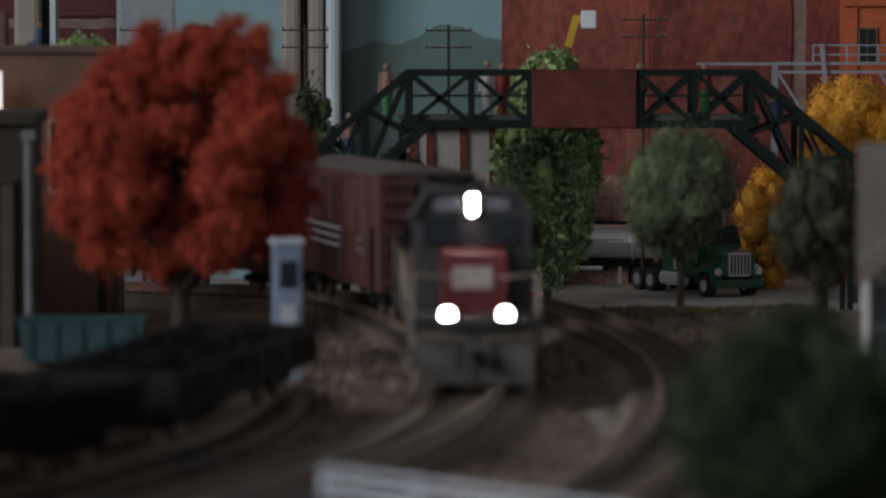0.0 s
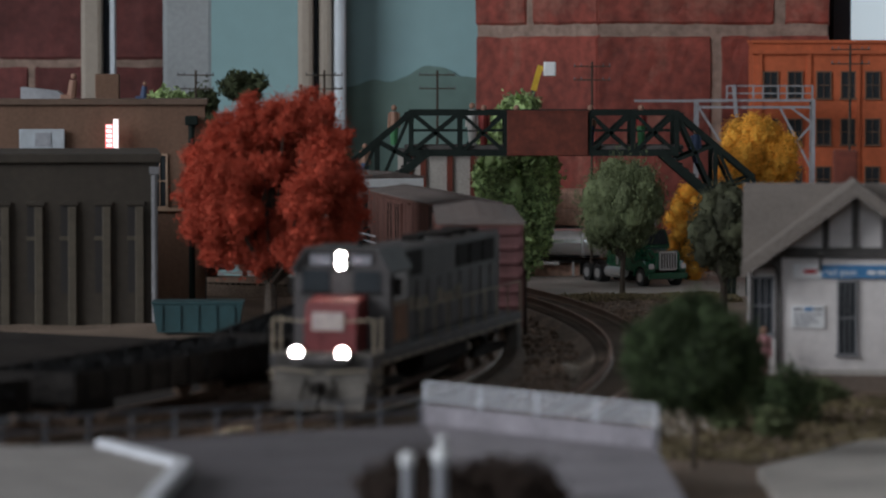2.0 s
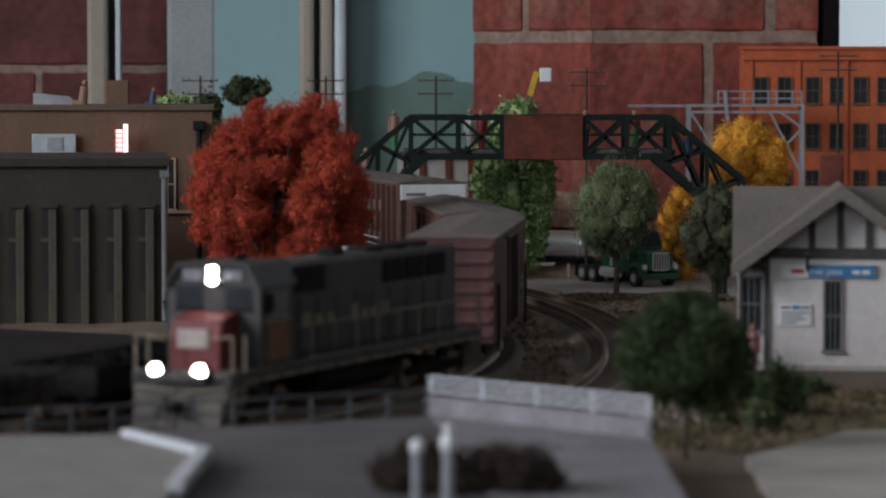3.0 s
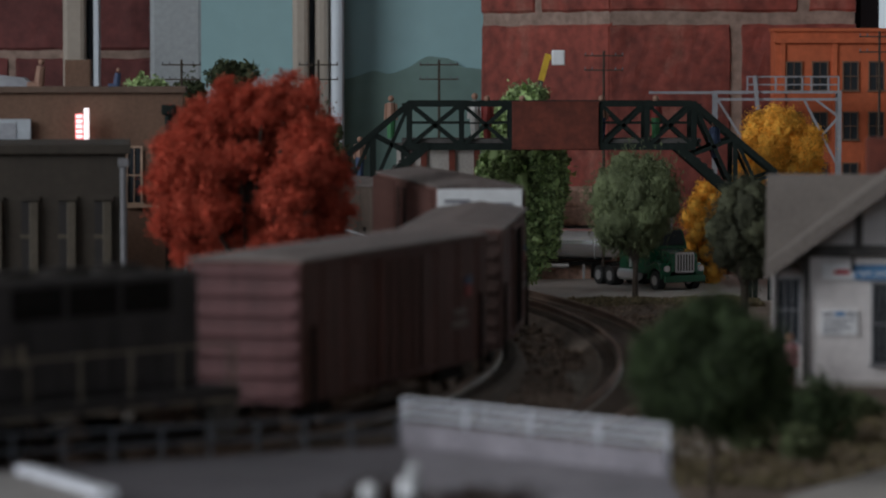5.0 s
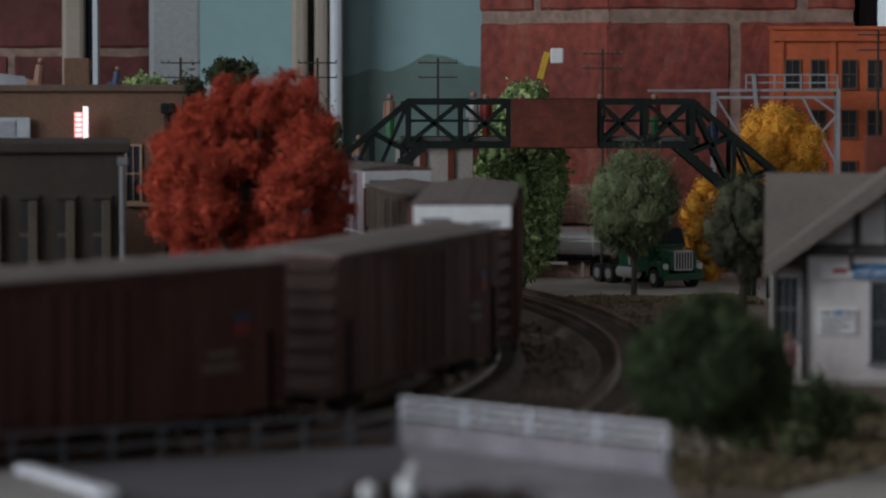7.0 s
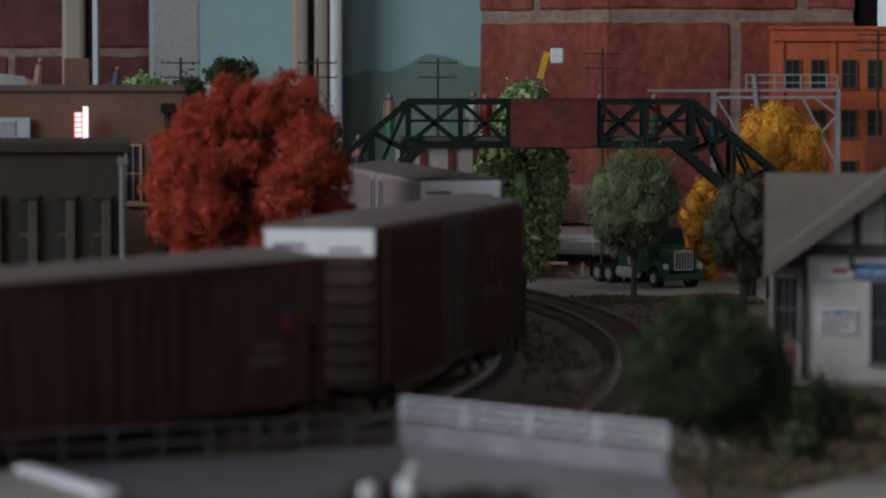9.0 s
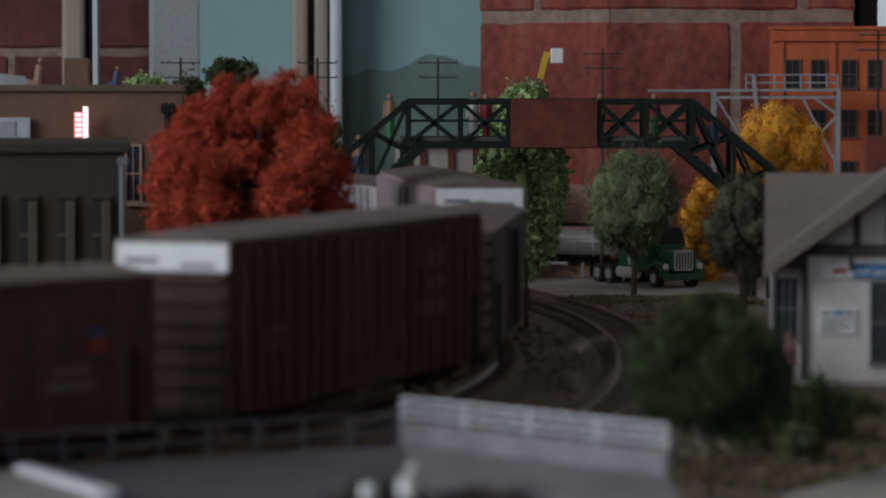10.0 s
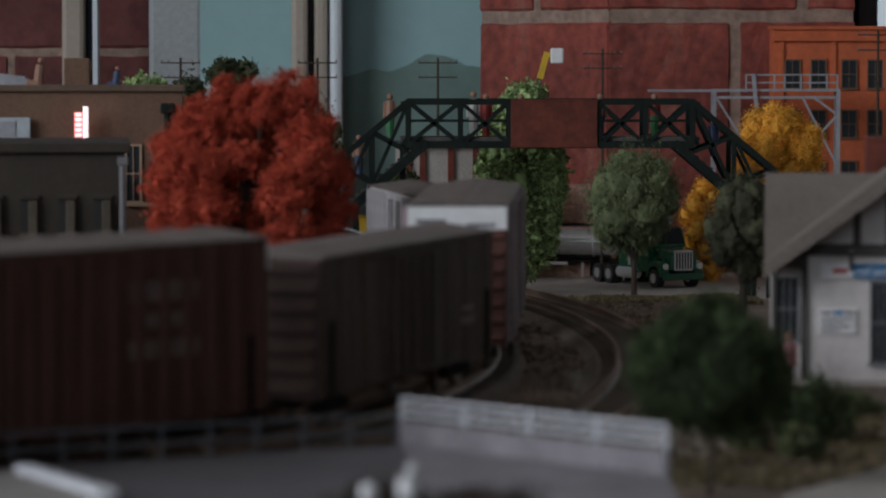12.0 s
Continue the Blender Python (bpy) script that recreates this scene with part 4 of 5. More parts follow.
# ---- road vehicles ----
def wheel(parent, x, y, r, w, mat="chrome"):
    tyre = part("wheel", bar((x, y - w / 2, r), (x, y + w / 2, r), r, 20), "rubber", parent)
    for s in (-1, 1):
        part("rim", bar((x, y + s * w / 2, r), (x, y + s * (w / 2 + 0.0003), r), r * 0.54, 14), mat, tyre)
    return tyre


def semi_truck(m):
    """x ahead, y left, metres at model size."""
    t = thing("semi_truck", m, "glossy green semi truck tractor with chrome grille", "truck")
    part("hood", prism([(0.030, 0.010), (0.048, 0.0105), (0.0487, 0.019), (0.0478, 0.0208), (0.0455, 0.0219), (0.038, 0.0231), (0.030, 0.0240)], -0.0088, 0.0088), "truck_green", t)
    part("cab", prism([(0.014, 0.009), (0.031, 0.009), (0.031, 0.0245), (0.026, 0.0335), (0.023, 0.0345), (0.014, 0.0348)], -0.0125, 0.0125), "truck_green", t)
    part("sleeper", box(-0.004, -0.0128, 0.009, 0.0142, 0.0128, 0.0362, 0.002), "truck_green", t)
    part("windscreen", prism([(0.0313, 0.0251), (0.0266, 0.0334), (0.0262, 0.0332), (0.0308, 0.0248)], -0.011, 0.011), "pane", t)
    for s in (-1, 1):
        part("side_window", box(0.0185, s * 0.0126, 0.0245, 0.027, s * 0.0129, 0.0315), "pane", t)
        part("fender", prism([(0.030, 0.006), (0.032, 0.013), (0.037, 0.0165), (0.043, 0.0155), (0.0475, 0.011), (0.047, 0.0065), (0.0455, 0.0065), (0.0435, 0.0115), (0.038, 0.0125), (0.034, 0.0105), (0.032, 0.006)], s * 0.0085, s * 0.014), "truck_green", t)
        part("headlight", bar((0.0475, s * 0.0115, 0.0125), (0.0487, s * 0.0115, 0.0125), 0.0018, 10), "chrome", t)
        part("exhaust_stack", bar((0.0115, s * 0.0137, 0.012), (0.0115, s * 0.0137, 0.044), 0.0009, 8), "chrome", t)
        part("fuel_tank", bar((-0.002, s * 0.0115, 0.0075), (0.016, s * 0.0115, 0.0075), 0.0036, 12), "chrome", t)
        wheel(t, 0.0385, s * 0.0115, 0.0054, 0.0045)
        for x in (-0.012, -0.025):
            wheel(t, x, s * 0.0105, 0.0056, 0.007)
    part("grille", box(0.0484, -0.0062, 0.0100, 0.0494, 0.0062, 0.0218, 0.0009), "chrome", t)
    for k in range(6):
        part("grille_slot", box(0.0493, -0.0052 + k * 0.0019, 0.0112, 0.0496, -0.0043 + k * 0.0019, 0.0205), "black", t)
    part("bumper", box(0.0475, -0.0138, 0.0045, 0.0498, 0.0138, 0.0088, 0.0008), "truck_green", t)
    part("chassis", box(-0.034, -0.005, 0.007, 0.046, 0.005, 0.0105), "black", t)
    part("fifth_wheel", box(-0.026, -0.006, 0.0105, -0.014, 0.006, 0.0125, 0.0008), "black", t)
    part("mud_flap", box(-0.0345, -0.0135, 0.003, -0.0339, 0.0135, 0.0125), "black", t)
    return t


def tanker(m):
    t = thing("tanker_trailer", m, "polished silver tanker trailer with chrome fittings", "trailer")
    bm = bmesh.new()
    bar((-0.06, 0, 0.0215), (0.06, 0, 0.0215), 0.0100, 28, bm)
    bmesh.ops.bevel(bm, geom=[e for e in bm.edges if abs(e.calc_length()) < 0.01], offset=0.002, segments=2, affect="EDGES")
    part("tank", bm, "tank_silver", t, smooth=False)
    for x in (-0.045, -0.015, 0.015, 0.045):
        part("band", bar((x - 0.0006, 0, 0.0215), (x + 0.0006, 0, 0.0215), 0.0103, 28), "chrome", t)
    part("catwalk", box(-0.045, -0.003, 0.0313, 0.045, 0.003, 0.0322), "black", t)
    part("frame", box(-0.055, -0.006, 0.0085, 0.055, 0.006, 0.0105), "black", t)
    for x in (-0.046, -0.033):
        for s in (-1, 1):
            wheel(t, x, s * 0.0105, 0.0056, 0.006)
            part("mudguard", box(x - 0.0055, s * 0.0075, 0.0112, x + 0.0055, s * 0.014, 0.0118), "chrome", t)
    for s in (-1, 1):
        part("pipe", bar((-0.02, s * 0.0105, 0.0085), (0.03, s * 0.0105, 0.0085), 0.0013, 8), "chrome", t)
        part("valve_box", box(0.0, s * 0.009, 0.0045, 0.010, s * 0.0135, 0.0105, 0.0006), "chrome", t)
        part("landing_leg", box(0.038, s * 0.008, 0, 0.0395, s * 0.0095, 0.0095), "chrome", t)
    return t


def motor_car(m, paint, label, name="parked_car"):
    t = thing(name, m, label, "car", "parked cars")
    part("body", prism([(-0.026, 0.0035), (0.026, 0.0035), (0.0265, 0.0075), (0.013, 0.0098), (-0.024, 0.0098), (-0.0265, 0.0075)], -0.0098, 0.0098), paint, t)
    part("cabin", prism([(-0.021, 0.0098), (0.011, 0.0098), (0.005, 0.0158), (-0.016, 0.0158)], -0.0084, 0.0084), paint, t)
    for s in (-1, 1):
        part("side_window", prism([(-0.018, 0.0104), (0.008, 0.0104), (0.0035, 0.015), (-0.0145, 0.015)], s * 0.0084, s * 0.0087), "pane", t)
        for x in (-0.0165, 0.0165):
            wheel(t, x, s * 0.0088, 0.0037, 0.0026)
        part("headlight", bar((0.0262, s * 0.007, 0.0068), (0.0272, s * 0.007, 0.0068), 0.0016, 10), "white", t)
    part("windscreen", prism([(0.0112, 0.0101), (0.0058, 0.0156), (0.0055, 0.0153), (0.0108, 0.0098)], -0.0077, 0.0077), "pane", t)
    part("bumper", box(0.026, -0.0095, 0.0035, 0.0275, 0.0095, 0.0055, 0.0004), "chrome", t)
    return t


ZB = -0.02
semi_truck(pose(0.1152, 2.085, ZB + 0.0012, 0, 0, -62))
tanker(pose(0.047, 2.155, ZB + 0.0012, 0, 0, -8))



# road behind the tracks
def road():
    bm = bmesh.new()
    grid = []
    for j in range(14):
        y = 1.80 + 0.39 * j / 13
        row = []
        for i in range(14):
            xa = 0.19 - 0.14 * min(1, (y - 1.80) / 0.13) - 0.2 * max(0, (y - 1.93) / 0.26)
            x = xa + (0.42 - xa) * i / 13
            row.append(bm.verts.new((x, y, max(ground_z(y), -0.02) + 0.0012)))
        grid.append(row)
    for j in range(13):
        for i in range(13):
            bm.faces.new((grid[j][i], grid[j][i + 1], grid[j + 1][i + 1], grid[j + 1][i]))
    tagged(part("road", bm, "concrete"), "pale concrete road with a worn edge", "road", kind="structure")


road()


def bogie(parent, x, axles, pitch, r=0.0053, name="bogie"):
    g = new(name)
    g.parent = parent
    g.matrix_basis = pose(x, 0, 0)
    half = pitch * (axles - 1) / 2
    for s in (-1, 1):
        bm = prism([(-half - 0.004, 0.0045), (half + 0.004, 0.0045), (half + 0.003, 0.0075), (0.004, 0.0085), (-0.004, 0.0085), (-half - 0.003, 0.0075)], s * 0.0105, s * 0.0125)
        part("side_frame", bm, "black", g)
    for k in range(axles):
        xx = -half + pitch * k
        bm = bmesh.new()
        for s in (-1, 1):
            bar((xx, s * 0.0070, r), (xx, s * 0.0095, r), r, 16, bm)
        bar((xx, -0.0095, r), (xx, 0.0095, r), 0.0009, 6, bm)
        part("wheelset", bm, "rail", g)
    part("bolster", box(-0.003, -0.0105, 0.005, 0.003, 0.0105, 0.0105), "black", g)
    return g



def scatter(name, n, size, mat, seed, x0, x1, y0, y1, label, tall=1.0, edge=None):
    rng = np.random.RandomState(seed)
    p = np.stack([rng.uniform(x0, x1, n), rng.uniform(y0, y1, n), np.zeros(n)], 1)
    if edge:
        p = p[[edge(a[0], a[1]) for a in p]]
        n = len(p)
    p[:, 2] = [ground_z(a[1]) + 0.0022 * (noise.noise(Vector((a[0] * 25, a[1] * 25, 0))) + 0.5 * noise.noise(Vector((a[0] * 90, a[1] * 90, 3)))) - 0.0018 for a in p]
    e = rng.normal(size=(n, 4, 3)) * size * rng.uniform(0.5, 1.6, n)[:, None, None]
    e[:, 3, 2] = size * tall * rng.uniform(0.7, 1.6, n)
    v = (p[:, None, :] + e).reshape(-1, 3)
    o = np.arange(n) * 4
    f = np.concatenate([np.stack([o, o + 1, o + 3], 1), np.stack([o + 1, o + 2, o + 3], 1), np.stack([o + 2, o, o + 3], 1)])
    me = bpy.data.meshes.new(name)
    me.from_pydata(v.tolist(), [], f.tolist())
    me.materials.append(M[mat])
    return tagged(new(name, me), label, name, kind="stuff")


WAY = [on_track(-0.6 + 0.02 * k) for k in range(55)]


def off_tracks(x, y):
    a = min((Vector((x, y)) - p).length for p in WAY)
    b = abs((Vector((x, y)) - OC).length - OR)
    return a > 0.016 and b > 0.016


scatter("gravel", 26000, 0.0006, "gravel", 91, -0.06, 0.12, 0.98, 1.75, "brown gravel between the curved tracks", 1.0, off_tracks)
scatter("gravel", 14000, 0.0007, "pale_grit", 94, 0.045, 0.085, 1.02, 1.30, "pale grit beside the outer track", 0.7, lambda x, y: off_tracks(x, y) and (Vector((x, y)) - OC).length > OR - 0.03)
scatter("grass", 9000, 0.0007, "grass", 92, 0.03, 0.15, 1.66, 1.86, "dry brown-green grass between track and road", 2.2, off_tracks)
scatter("grass", 9000, 0.0006, "grass", 93, 0.06, 0.2, 0.94, 1.15, "dry brown-green grass on the bank by the station", 2.0)

# ---- things of the middle distance ----
def white_shed():
    y = 2.08
    t = thing("white_shed", Matrix.Identity(4), "white walled shed with brown posts behind the footbridge", "building")
    part("wall", box(sx(700, y), y, -0.021, sx(845, y), y + 0.05, sz(256, y)), "concrete", t)
    for px in (722, 748, 798, 842):
        part("post", box(sx(px, y) - 0.0018, y - 0.002, -0.021, sx(px, y) + 0.0018, y, sz(256, y)), "rust_panel", t)
    part("roof", box(sx(695, y), y - 0.008, sz(256, y), sx(850, y), y + 0.052, sz(252, y)), "timber", t)


def rock_face():
    t = thing("rock_face", Matrix.Identity(4), "pinkish layered rock cutting beside the road", "rock")
    for k in range(5):
        bm = bmesh.new()
        y = 2.165 - 0.004 * k
        box(sx(900, y), y, -0.022 + 0.0115 * (4 - k), sx(1090, y), 2.188, -0.0105 + 0.0115 * (4 - k), 0.0015, bm)
        bmesh.ops.subdivide_edges(bm, edges=bm.edges, cuts=6, use_grid_fill=True)
        for v in bm.verts:
            v.co += Vector((0, noise.noise(v.co * 60 + Vector((0, 0, k * 5))), noise.noise(v.co * 90))) * 0.0025
        part("rock_layer", bm, "rock", t)


def lift_arm():
    y = 2.0
    t = thing("bucket_lift", Matrix.Identity(4), "yellow lift arm with a white bucket above the green tree", "lift")
    part("mast", bar((sx(925, y), y, ground_z(y) - 0.001), (sx(955, y), y, sz(138, y)), 0.0012, square=True), "timber", t)
    part("arm", bar((sx(955, y), y, sz(139, y)), (sx(968, y), y, sz(92, y)), 0.0017, square=True), "yellow", t)
    part("bucket", box(sx(974, y), y - 0.004, sz(112, y), sx(997, y), y + 0.004, sz(85, y), 0.0008), "white_end", t)
    part("joint", bar((sx(964, y), y, sz(96, y)), (sx(976, y), y, sz(100, y)), 0.001, square=True), "yellow", t)


def container(x, y, w, d, h, paint, label, name="container", turn=0):
    t = thing(name, pose(x, y, -0.001, 0, 0, turn), label, "container")
    part("bin", prism([(-w / 2 + 0.002, 0), (w / 2 - 0.002, 0), (w / 2, h), (-w / 2, h)], -d / 2, d / 2), paint, t)
    part("lid", box(-w / 2 - 0.0005, -d / 2 - 0.0005, h, w / 2 + 0.0005, d / 2 + 0.0005, h + 0.0012, 0.0003), paint, t)
    for k in range(5):
        x2 = -w / 2 + 0.004 + (w - 0.008) * k / 4
        part("rib", box(x2 - 0.0006, -d / 2 - 0.0008, 0.001, x2 + 0.0006, -d / 2, h - 0.0005), paint, t)


def trackside_cabin():
    t = thing("trackside_cabin", pose(-0.0425, 1.375, 0, 0, 0, 8), "tall pale blue-grey trackside cabin", "cabin")
    part("body", box(-0.0042, -0.0042, -0.001, 0.0042, 0.0042, 0.040, 0.0005), "blue_grey", t)
    part("roof", box(-0.005, -0.005, 0.040, 0.005, 0.005, 0.0415, 0.0004), "white", t)
    part("door", box(-0.0022, -0.0046, 0, 0.0022, -0.0042, 0.022), "white", t)
    part("window", box(-0.0025, -0.0046, 0.027, 0.0025, -0.0042, 0.035), "pane", t)


def trackside_marker():
    y = 1.6
    t = thing("trackside_marker", pose(sx(321, y), y, 0), "small white marker board on a thin post", "sign")
    part("post", bar((0, 0, -0.002), (0, 0, sz(424, y)), 0.0004, 6), "timber", t)
    part("board", box(-0.0012, -0.0008, sz(446, y), 0.0012, -0.0003, sz(424, y), 0.0002), "white_end", t)


def yard_railing():
    """Three thin white rails on posts beside the track."""
    t = thing("yard_railing", Matrix.Identity(4), "thin white rails on dark posts beside the track", "fence")
    a, b = Vector((-0.056, 1.655, 0)), Vector((-0.034, 1.55, 0))
    for k in range(3):
        p = a.lerp(b, k / 2)
        part("post", bar((p.x, p.y, -0.003), (p.x, p.y, 0.0365), 0.0003, 6), "timber", t)
    for z in (0.0305, 0.0335, 0.0365):
        part("rail", bar((a.x, a.y, z), (b.x, b.y, z), 0.0003, 6), "white", t)


trackside_marker()
yard_railing()
trackside_cabin()
white_shed()
rock_face()
lift_arm()
container(-0.112, 1.455, 0.040, 0.018, 0.0125, "teal", "dark teal container beside the olive building")
container(-0.037, 1.93, 0.017, 0.01, 0.028, "yellow", "yellow bin behind the train")
motor_car(pose(0.0135, 1.97, ground_z(1.97), 0, 0, 15), "red", "red van behind the footbridge")


# ---- close to the camera ----
def kerbed_slab():
    t = thing("kerbed_slab", Matrix.Identity(4), "pale slab with a white kerb strip on the lot", "pavement", kind="structure")
    a, b, c = (-0.098, 0.826), (-0.073, 0.776), (-0.0755, 0.697)
    part("slab_top", slab([a, (-0.31, 0.83), (-0.31, 0.64), (-0.078, 0.64), c, b], LZ, LZ + 0.004), "kerb_grey", t)
    for p, q in ((a, b), (b, c)):
        p, q = Vector((*p, LZ + 0.004)), Vector((*q, LZ + 0.004))
        part("kerb", bar(p, q, 0.0019, square=True), "white", t)


kerbed_slab()
shrub = thing("shrub", pose(-0.0005, 0.725, LZ), "dead dark brown shrub on the lot", "bush")
lobes = [(((k - 3) * 0.0062, 0.003 * math.sin(k * 2.2), 0.0042 + 0.0012 * math.sin(k * 1.7)), (0.0062, 0.007, 0.0056)) for k in range(7)]
leaves, tris = foliage(lobes, 9000, 0.0006, 41, 0.3)
me = bpy.data.meshes.new("crown")
me.from_pydata(leaves.tolist(), [], tris)
me.materials.append(M["brown_leaf"])
new("crown", me).parent = shrub
part("inner_crown", lumps(lobes, 9), "brown_leaf", shrub, smooth=True)


def bollard(px, y, z, r, tall):
    t = thing("bollard", pose(sx(px, y), y, LZ), "grey bollard with a rounded white cap on the lot", "bollard", "bollards on the lot")
    bm = bar((0, 0, -0.0004), (0, 0, z - LZ), r * 0.7, 10)
    part("shaft", bm, "grey_steel", t)
    bm = bmesh.new()
    bmesh.ops.create_icosphere(bm, subdivisions=2, radius=r, matrix=Matrix.Translation((0, 0, z - LZ)) @ Matrix.Diagonal((1, 1, tall, 1)))
    part("cap", bm, "white_end", t, smooth=True)


bollard(651, 0.70, 0.0264, 0.0019, 1.1)
bollard(722, 0.70, 0.0272, 0.0023, 1.2)
bollard(729, 0.735, 0.0272, 0.0013, 1.0)
tagged(part("side_road", slab([(0.0865, 0.90), (0.126, 0.974), (0.32, 1.02), (0.32, 0.63), (0.082, 0.63)], -0.006, 0.0015), "concrete"), "pale concrete road edge", "road", kind="structure")
tagged(part("station_path", slab([(0.112, 1.15), (0.32, 1.13), (0.32, 1.215), (0.118, 1.215)], -0.006, 0.0008), "ballast"), "grey gravel path along the station", "pavement", kind="structure")
figure(sx(1397, 1.2), 1.2, 0.0003, 0.020, "fig_pink", "fig_pink", "small pink figurine beside the station door")


def gondola(m, label):
    t = thing("gondola_car", m, label, "freight car", "black cars on the siding")
    L, w, b, top = 0.150, 0.0175, 0.0085, 0.0185
    h = L / 2
    part("floor_plate", box(-h, -w, b, h, w, b + 0.0015), "black", t)
    for s in (-1, 1):
        side = part("side", box(-h, s * w, b, h, s * (w - 0.0009), top), "black", t)
        for k in range(11):
            x = -h + L * (k + 0.5) / 11
            part("rib", box(x - 0.0007, s * w, b, x + 0.0007, s * (w + 0.0008), top - 0.0004), "black", side)
        part("end", box(s * h, -w, b, s * (h - 0.0009), w, top), "black", t)
        bogie(t, s * 0.36 * L, 2, 0.0195)
        part("coupler", box(s * h, -0.0016, 0.006, s * (h + 0.006), 0.0016, 0.0085), "black", t)
    v, f = foliage([((x, 0, top - 0.0035), (0.022, 0.014, 0.003)) for x in (-0.05, -0.02, 0.012, 0.05)], 7000, 0.0008, 77, 0.3)
    me = bpy.data.meshes.new("coal_load")
    me.from_pydata(v.tolist(), [], f)
    me.materials.append(M["coal"])
    ob = new("coal_load", me)
    ob.parent = t
    return t


SC, SR = Vector((-0.6851, 1.286)), 0.636
yard = [(SC.x + 0.655 * math.cos(a), SC.y + 0.655 * math.sin(a)) for a in [-1.2 + 1.28 * k / 24 for k in range(25)]]
# dark sheet laid over the yard in place of the shade there
tagged(part("cinder_yard", slab(yard + [(-0.30, 1.49), (-0.5, 1.2)], -0.006, 0.0006), "cinder"), "near-black ground of the yard inside the curve, darkened for shade", "ground", kind="structure")
build_track("siding_track", lambda s: on_circle(SC, SR, s), -0.013, 0.86, "dull rails on dark ties in brown ballast")
first = None
for k in range(3):
    a = -0.155 - 0.262 * k
    m = pose(SC.x + SR * math.cos(a), SC.y + SR * math.sin(a), RAIL, 0, 0, math.degrees(a) - 90)
    first = copy_thing(first, m) if first else gondola(m, "black gondola car loaded with coal on the siding")


# ---- rolling stock: x ahead, y left, z up from the rail head ----
HW = 0.0170


def logo_badge(parent, x, z, k=1.0):
    b = part("shield_badge", box(x - 0.0022 * k, HW + 0.0004, z, x + 0.0022 * k, HW + 0.0007, z + 0.0026 * k), "fig_red", parent)
    part("badge_top", box(x - 0.0022 * k, HW + 0.0004, z + 0.0026 * k, x + 0.0022 * k, HW + 0.0008, z + 0.0042 * k), "fig_blue", b)


def boxcar(label, L, top, paint, end, ribbed, white_top, marks, badge=False, roof="car_roof"):
    t = thing("boxcar", Matrix.Identity(4), label, "freight car", "cars of the freight train")
    h = L / 2
    sill = 0.0095
    part("body", box(-h, -HW, sill, h, HW, top, 0.0005), paint, t)
    part("roof", prism([(-HW - 0.0006, top), (HW + 0.0006, top), (HW + 0.0006, top + 0.0006), (0, top + 0.0028), (-HW - 0.0006, top + 0.0006)], -h - 0.0004, h + 0.0004, axis="x"), roof, t)
    n = int(L / 0.0128)
    rib_roof = mesh_of(prism([(-HW, top + 0.0007), (HW, top + 0.0007), (0, top + 0.0033)], -0.0005, 0.0005, axis="x"), roof)
    for k in range(n):
        share("roof_rib", rib_roof, t, pose(-h + L * (k + 0.5) / n, 0, 0))
    # side posts
    tall = mesh_of(box(-0.0009, -0.0012, sill + 0.001, 0.0009, 0.0012, top - 0.001, 0.0003), paint)
    pitch = 0.0098 if ribbed else 0.0205
    for s in (-1, 1):
        x = -h + pitch * 0.5
        while x < h - pitch * 0.3:
            if abs(x) > 0.022:
                share("side_post", tall, t, pose(x, s * (HW + (0.0010 if ribbed else -0.0008)), 0))
            x += pitch
        for dx in (-0.0105, 0.0105):
            d = part("door", box(dx - 0.0098, s * HW, sill + 0.002, dx + 0.0098, s * (HW + 0.0011), top - 0.002, 0.0003), paint, t)
            for q in (-0.004, 0.004):
                part("door_bar", bar((dx + q, s * (HW + 0.0014), sill + 0.003), (dx + q, s * (HW + 0.0014), top - 0.003), 0.0003), "black", d)
        for z in (sill + 0.0012, top - 0.0016):
            part("door_track", box(-0.042, s * HW, z - 0.0004, 0.042, s * (HW + 0.0014), z + 0.0004), paint, t)
        # ladders
        for q in (-1, 1):
            lad = part("ladder", box(q * (h - 0.0085), s * HW, sill - 0.004, q * (h - 0.0079), s * (HW + 0.0012), sill + 0.022), "black", t)
            for k in range(7):
                part("rung", bar((q * (h - 0.0085), s * (HW + 0.001), sill - 0.003 + 0.0036 * k), (q * (h - 0.0032), s * (HW + 0.001), sill - 0.003 + 0.0036 * k), 0.00025), "black", lad)
    # corrugated ends
    hi = top - (0.0080 if white_top else 0.001)
    for q in (-1, 1):
        face = part("end_panel", box(q * h, -HW + 0.0006, sill, q * (h + 0.0007), HW - 0.0006, hi), end, t)
        count = 7
        for k in range(count):
            z = sill + 0.0025 + (hi - sill - 0.005) * k / (count - 1)
            part("corrugation", bar((q * (h + 0.0006), -HW + 0.002, z), (q * (h + 0.0006), HW - 0.002, z), 0.0013, 8), end, face)
        if white_top:
            w = part("white_panel", box(q * h, -HW + 0.0003, hi, q * (h + 0.0008), HW - 0.0003, top - 0.0004, 0.0002), "white_end", t, "white painted top of the end")
            part("text_bar", box(q * (h + 0.0006), -0.014, top - 0.006, q * (h + 0.001), -0.004, top - 0.0045), "ink", w)
            part("text_bar", box(q * (h + 0.0006), 0.003, top - 0.007, q * (h + 0.001), 0.013, top - 0.0058), "ink", w)
        part("coupler", box(q * h, -0.0016, 0.006, q * (h + 0.0138), 0.0016, 0.0095, 0.0004), "black", t)
        part("brake_hose", bar((q * (h + 0.001), 0.004, 0.0105), (q * (h + 0.004), 0.0045, 0.005), 0.0004), "black", t)
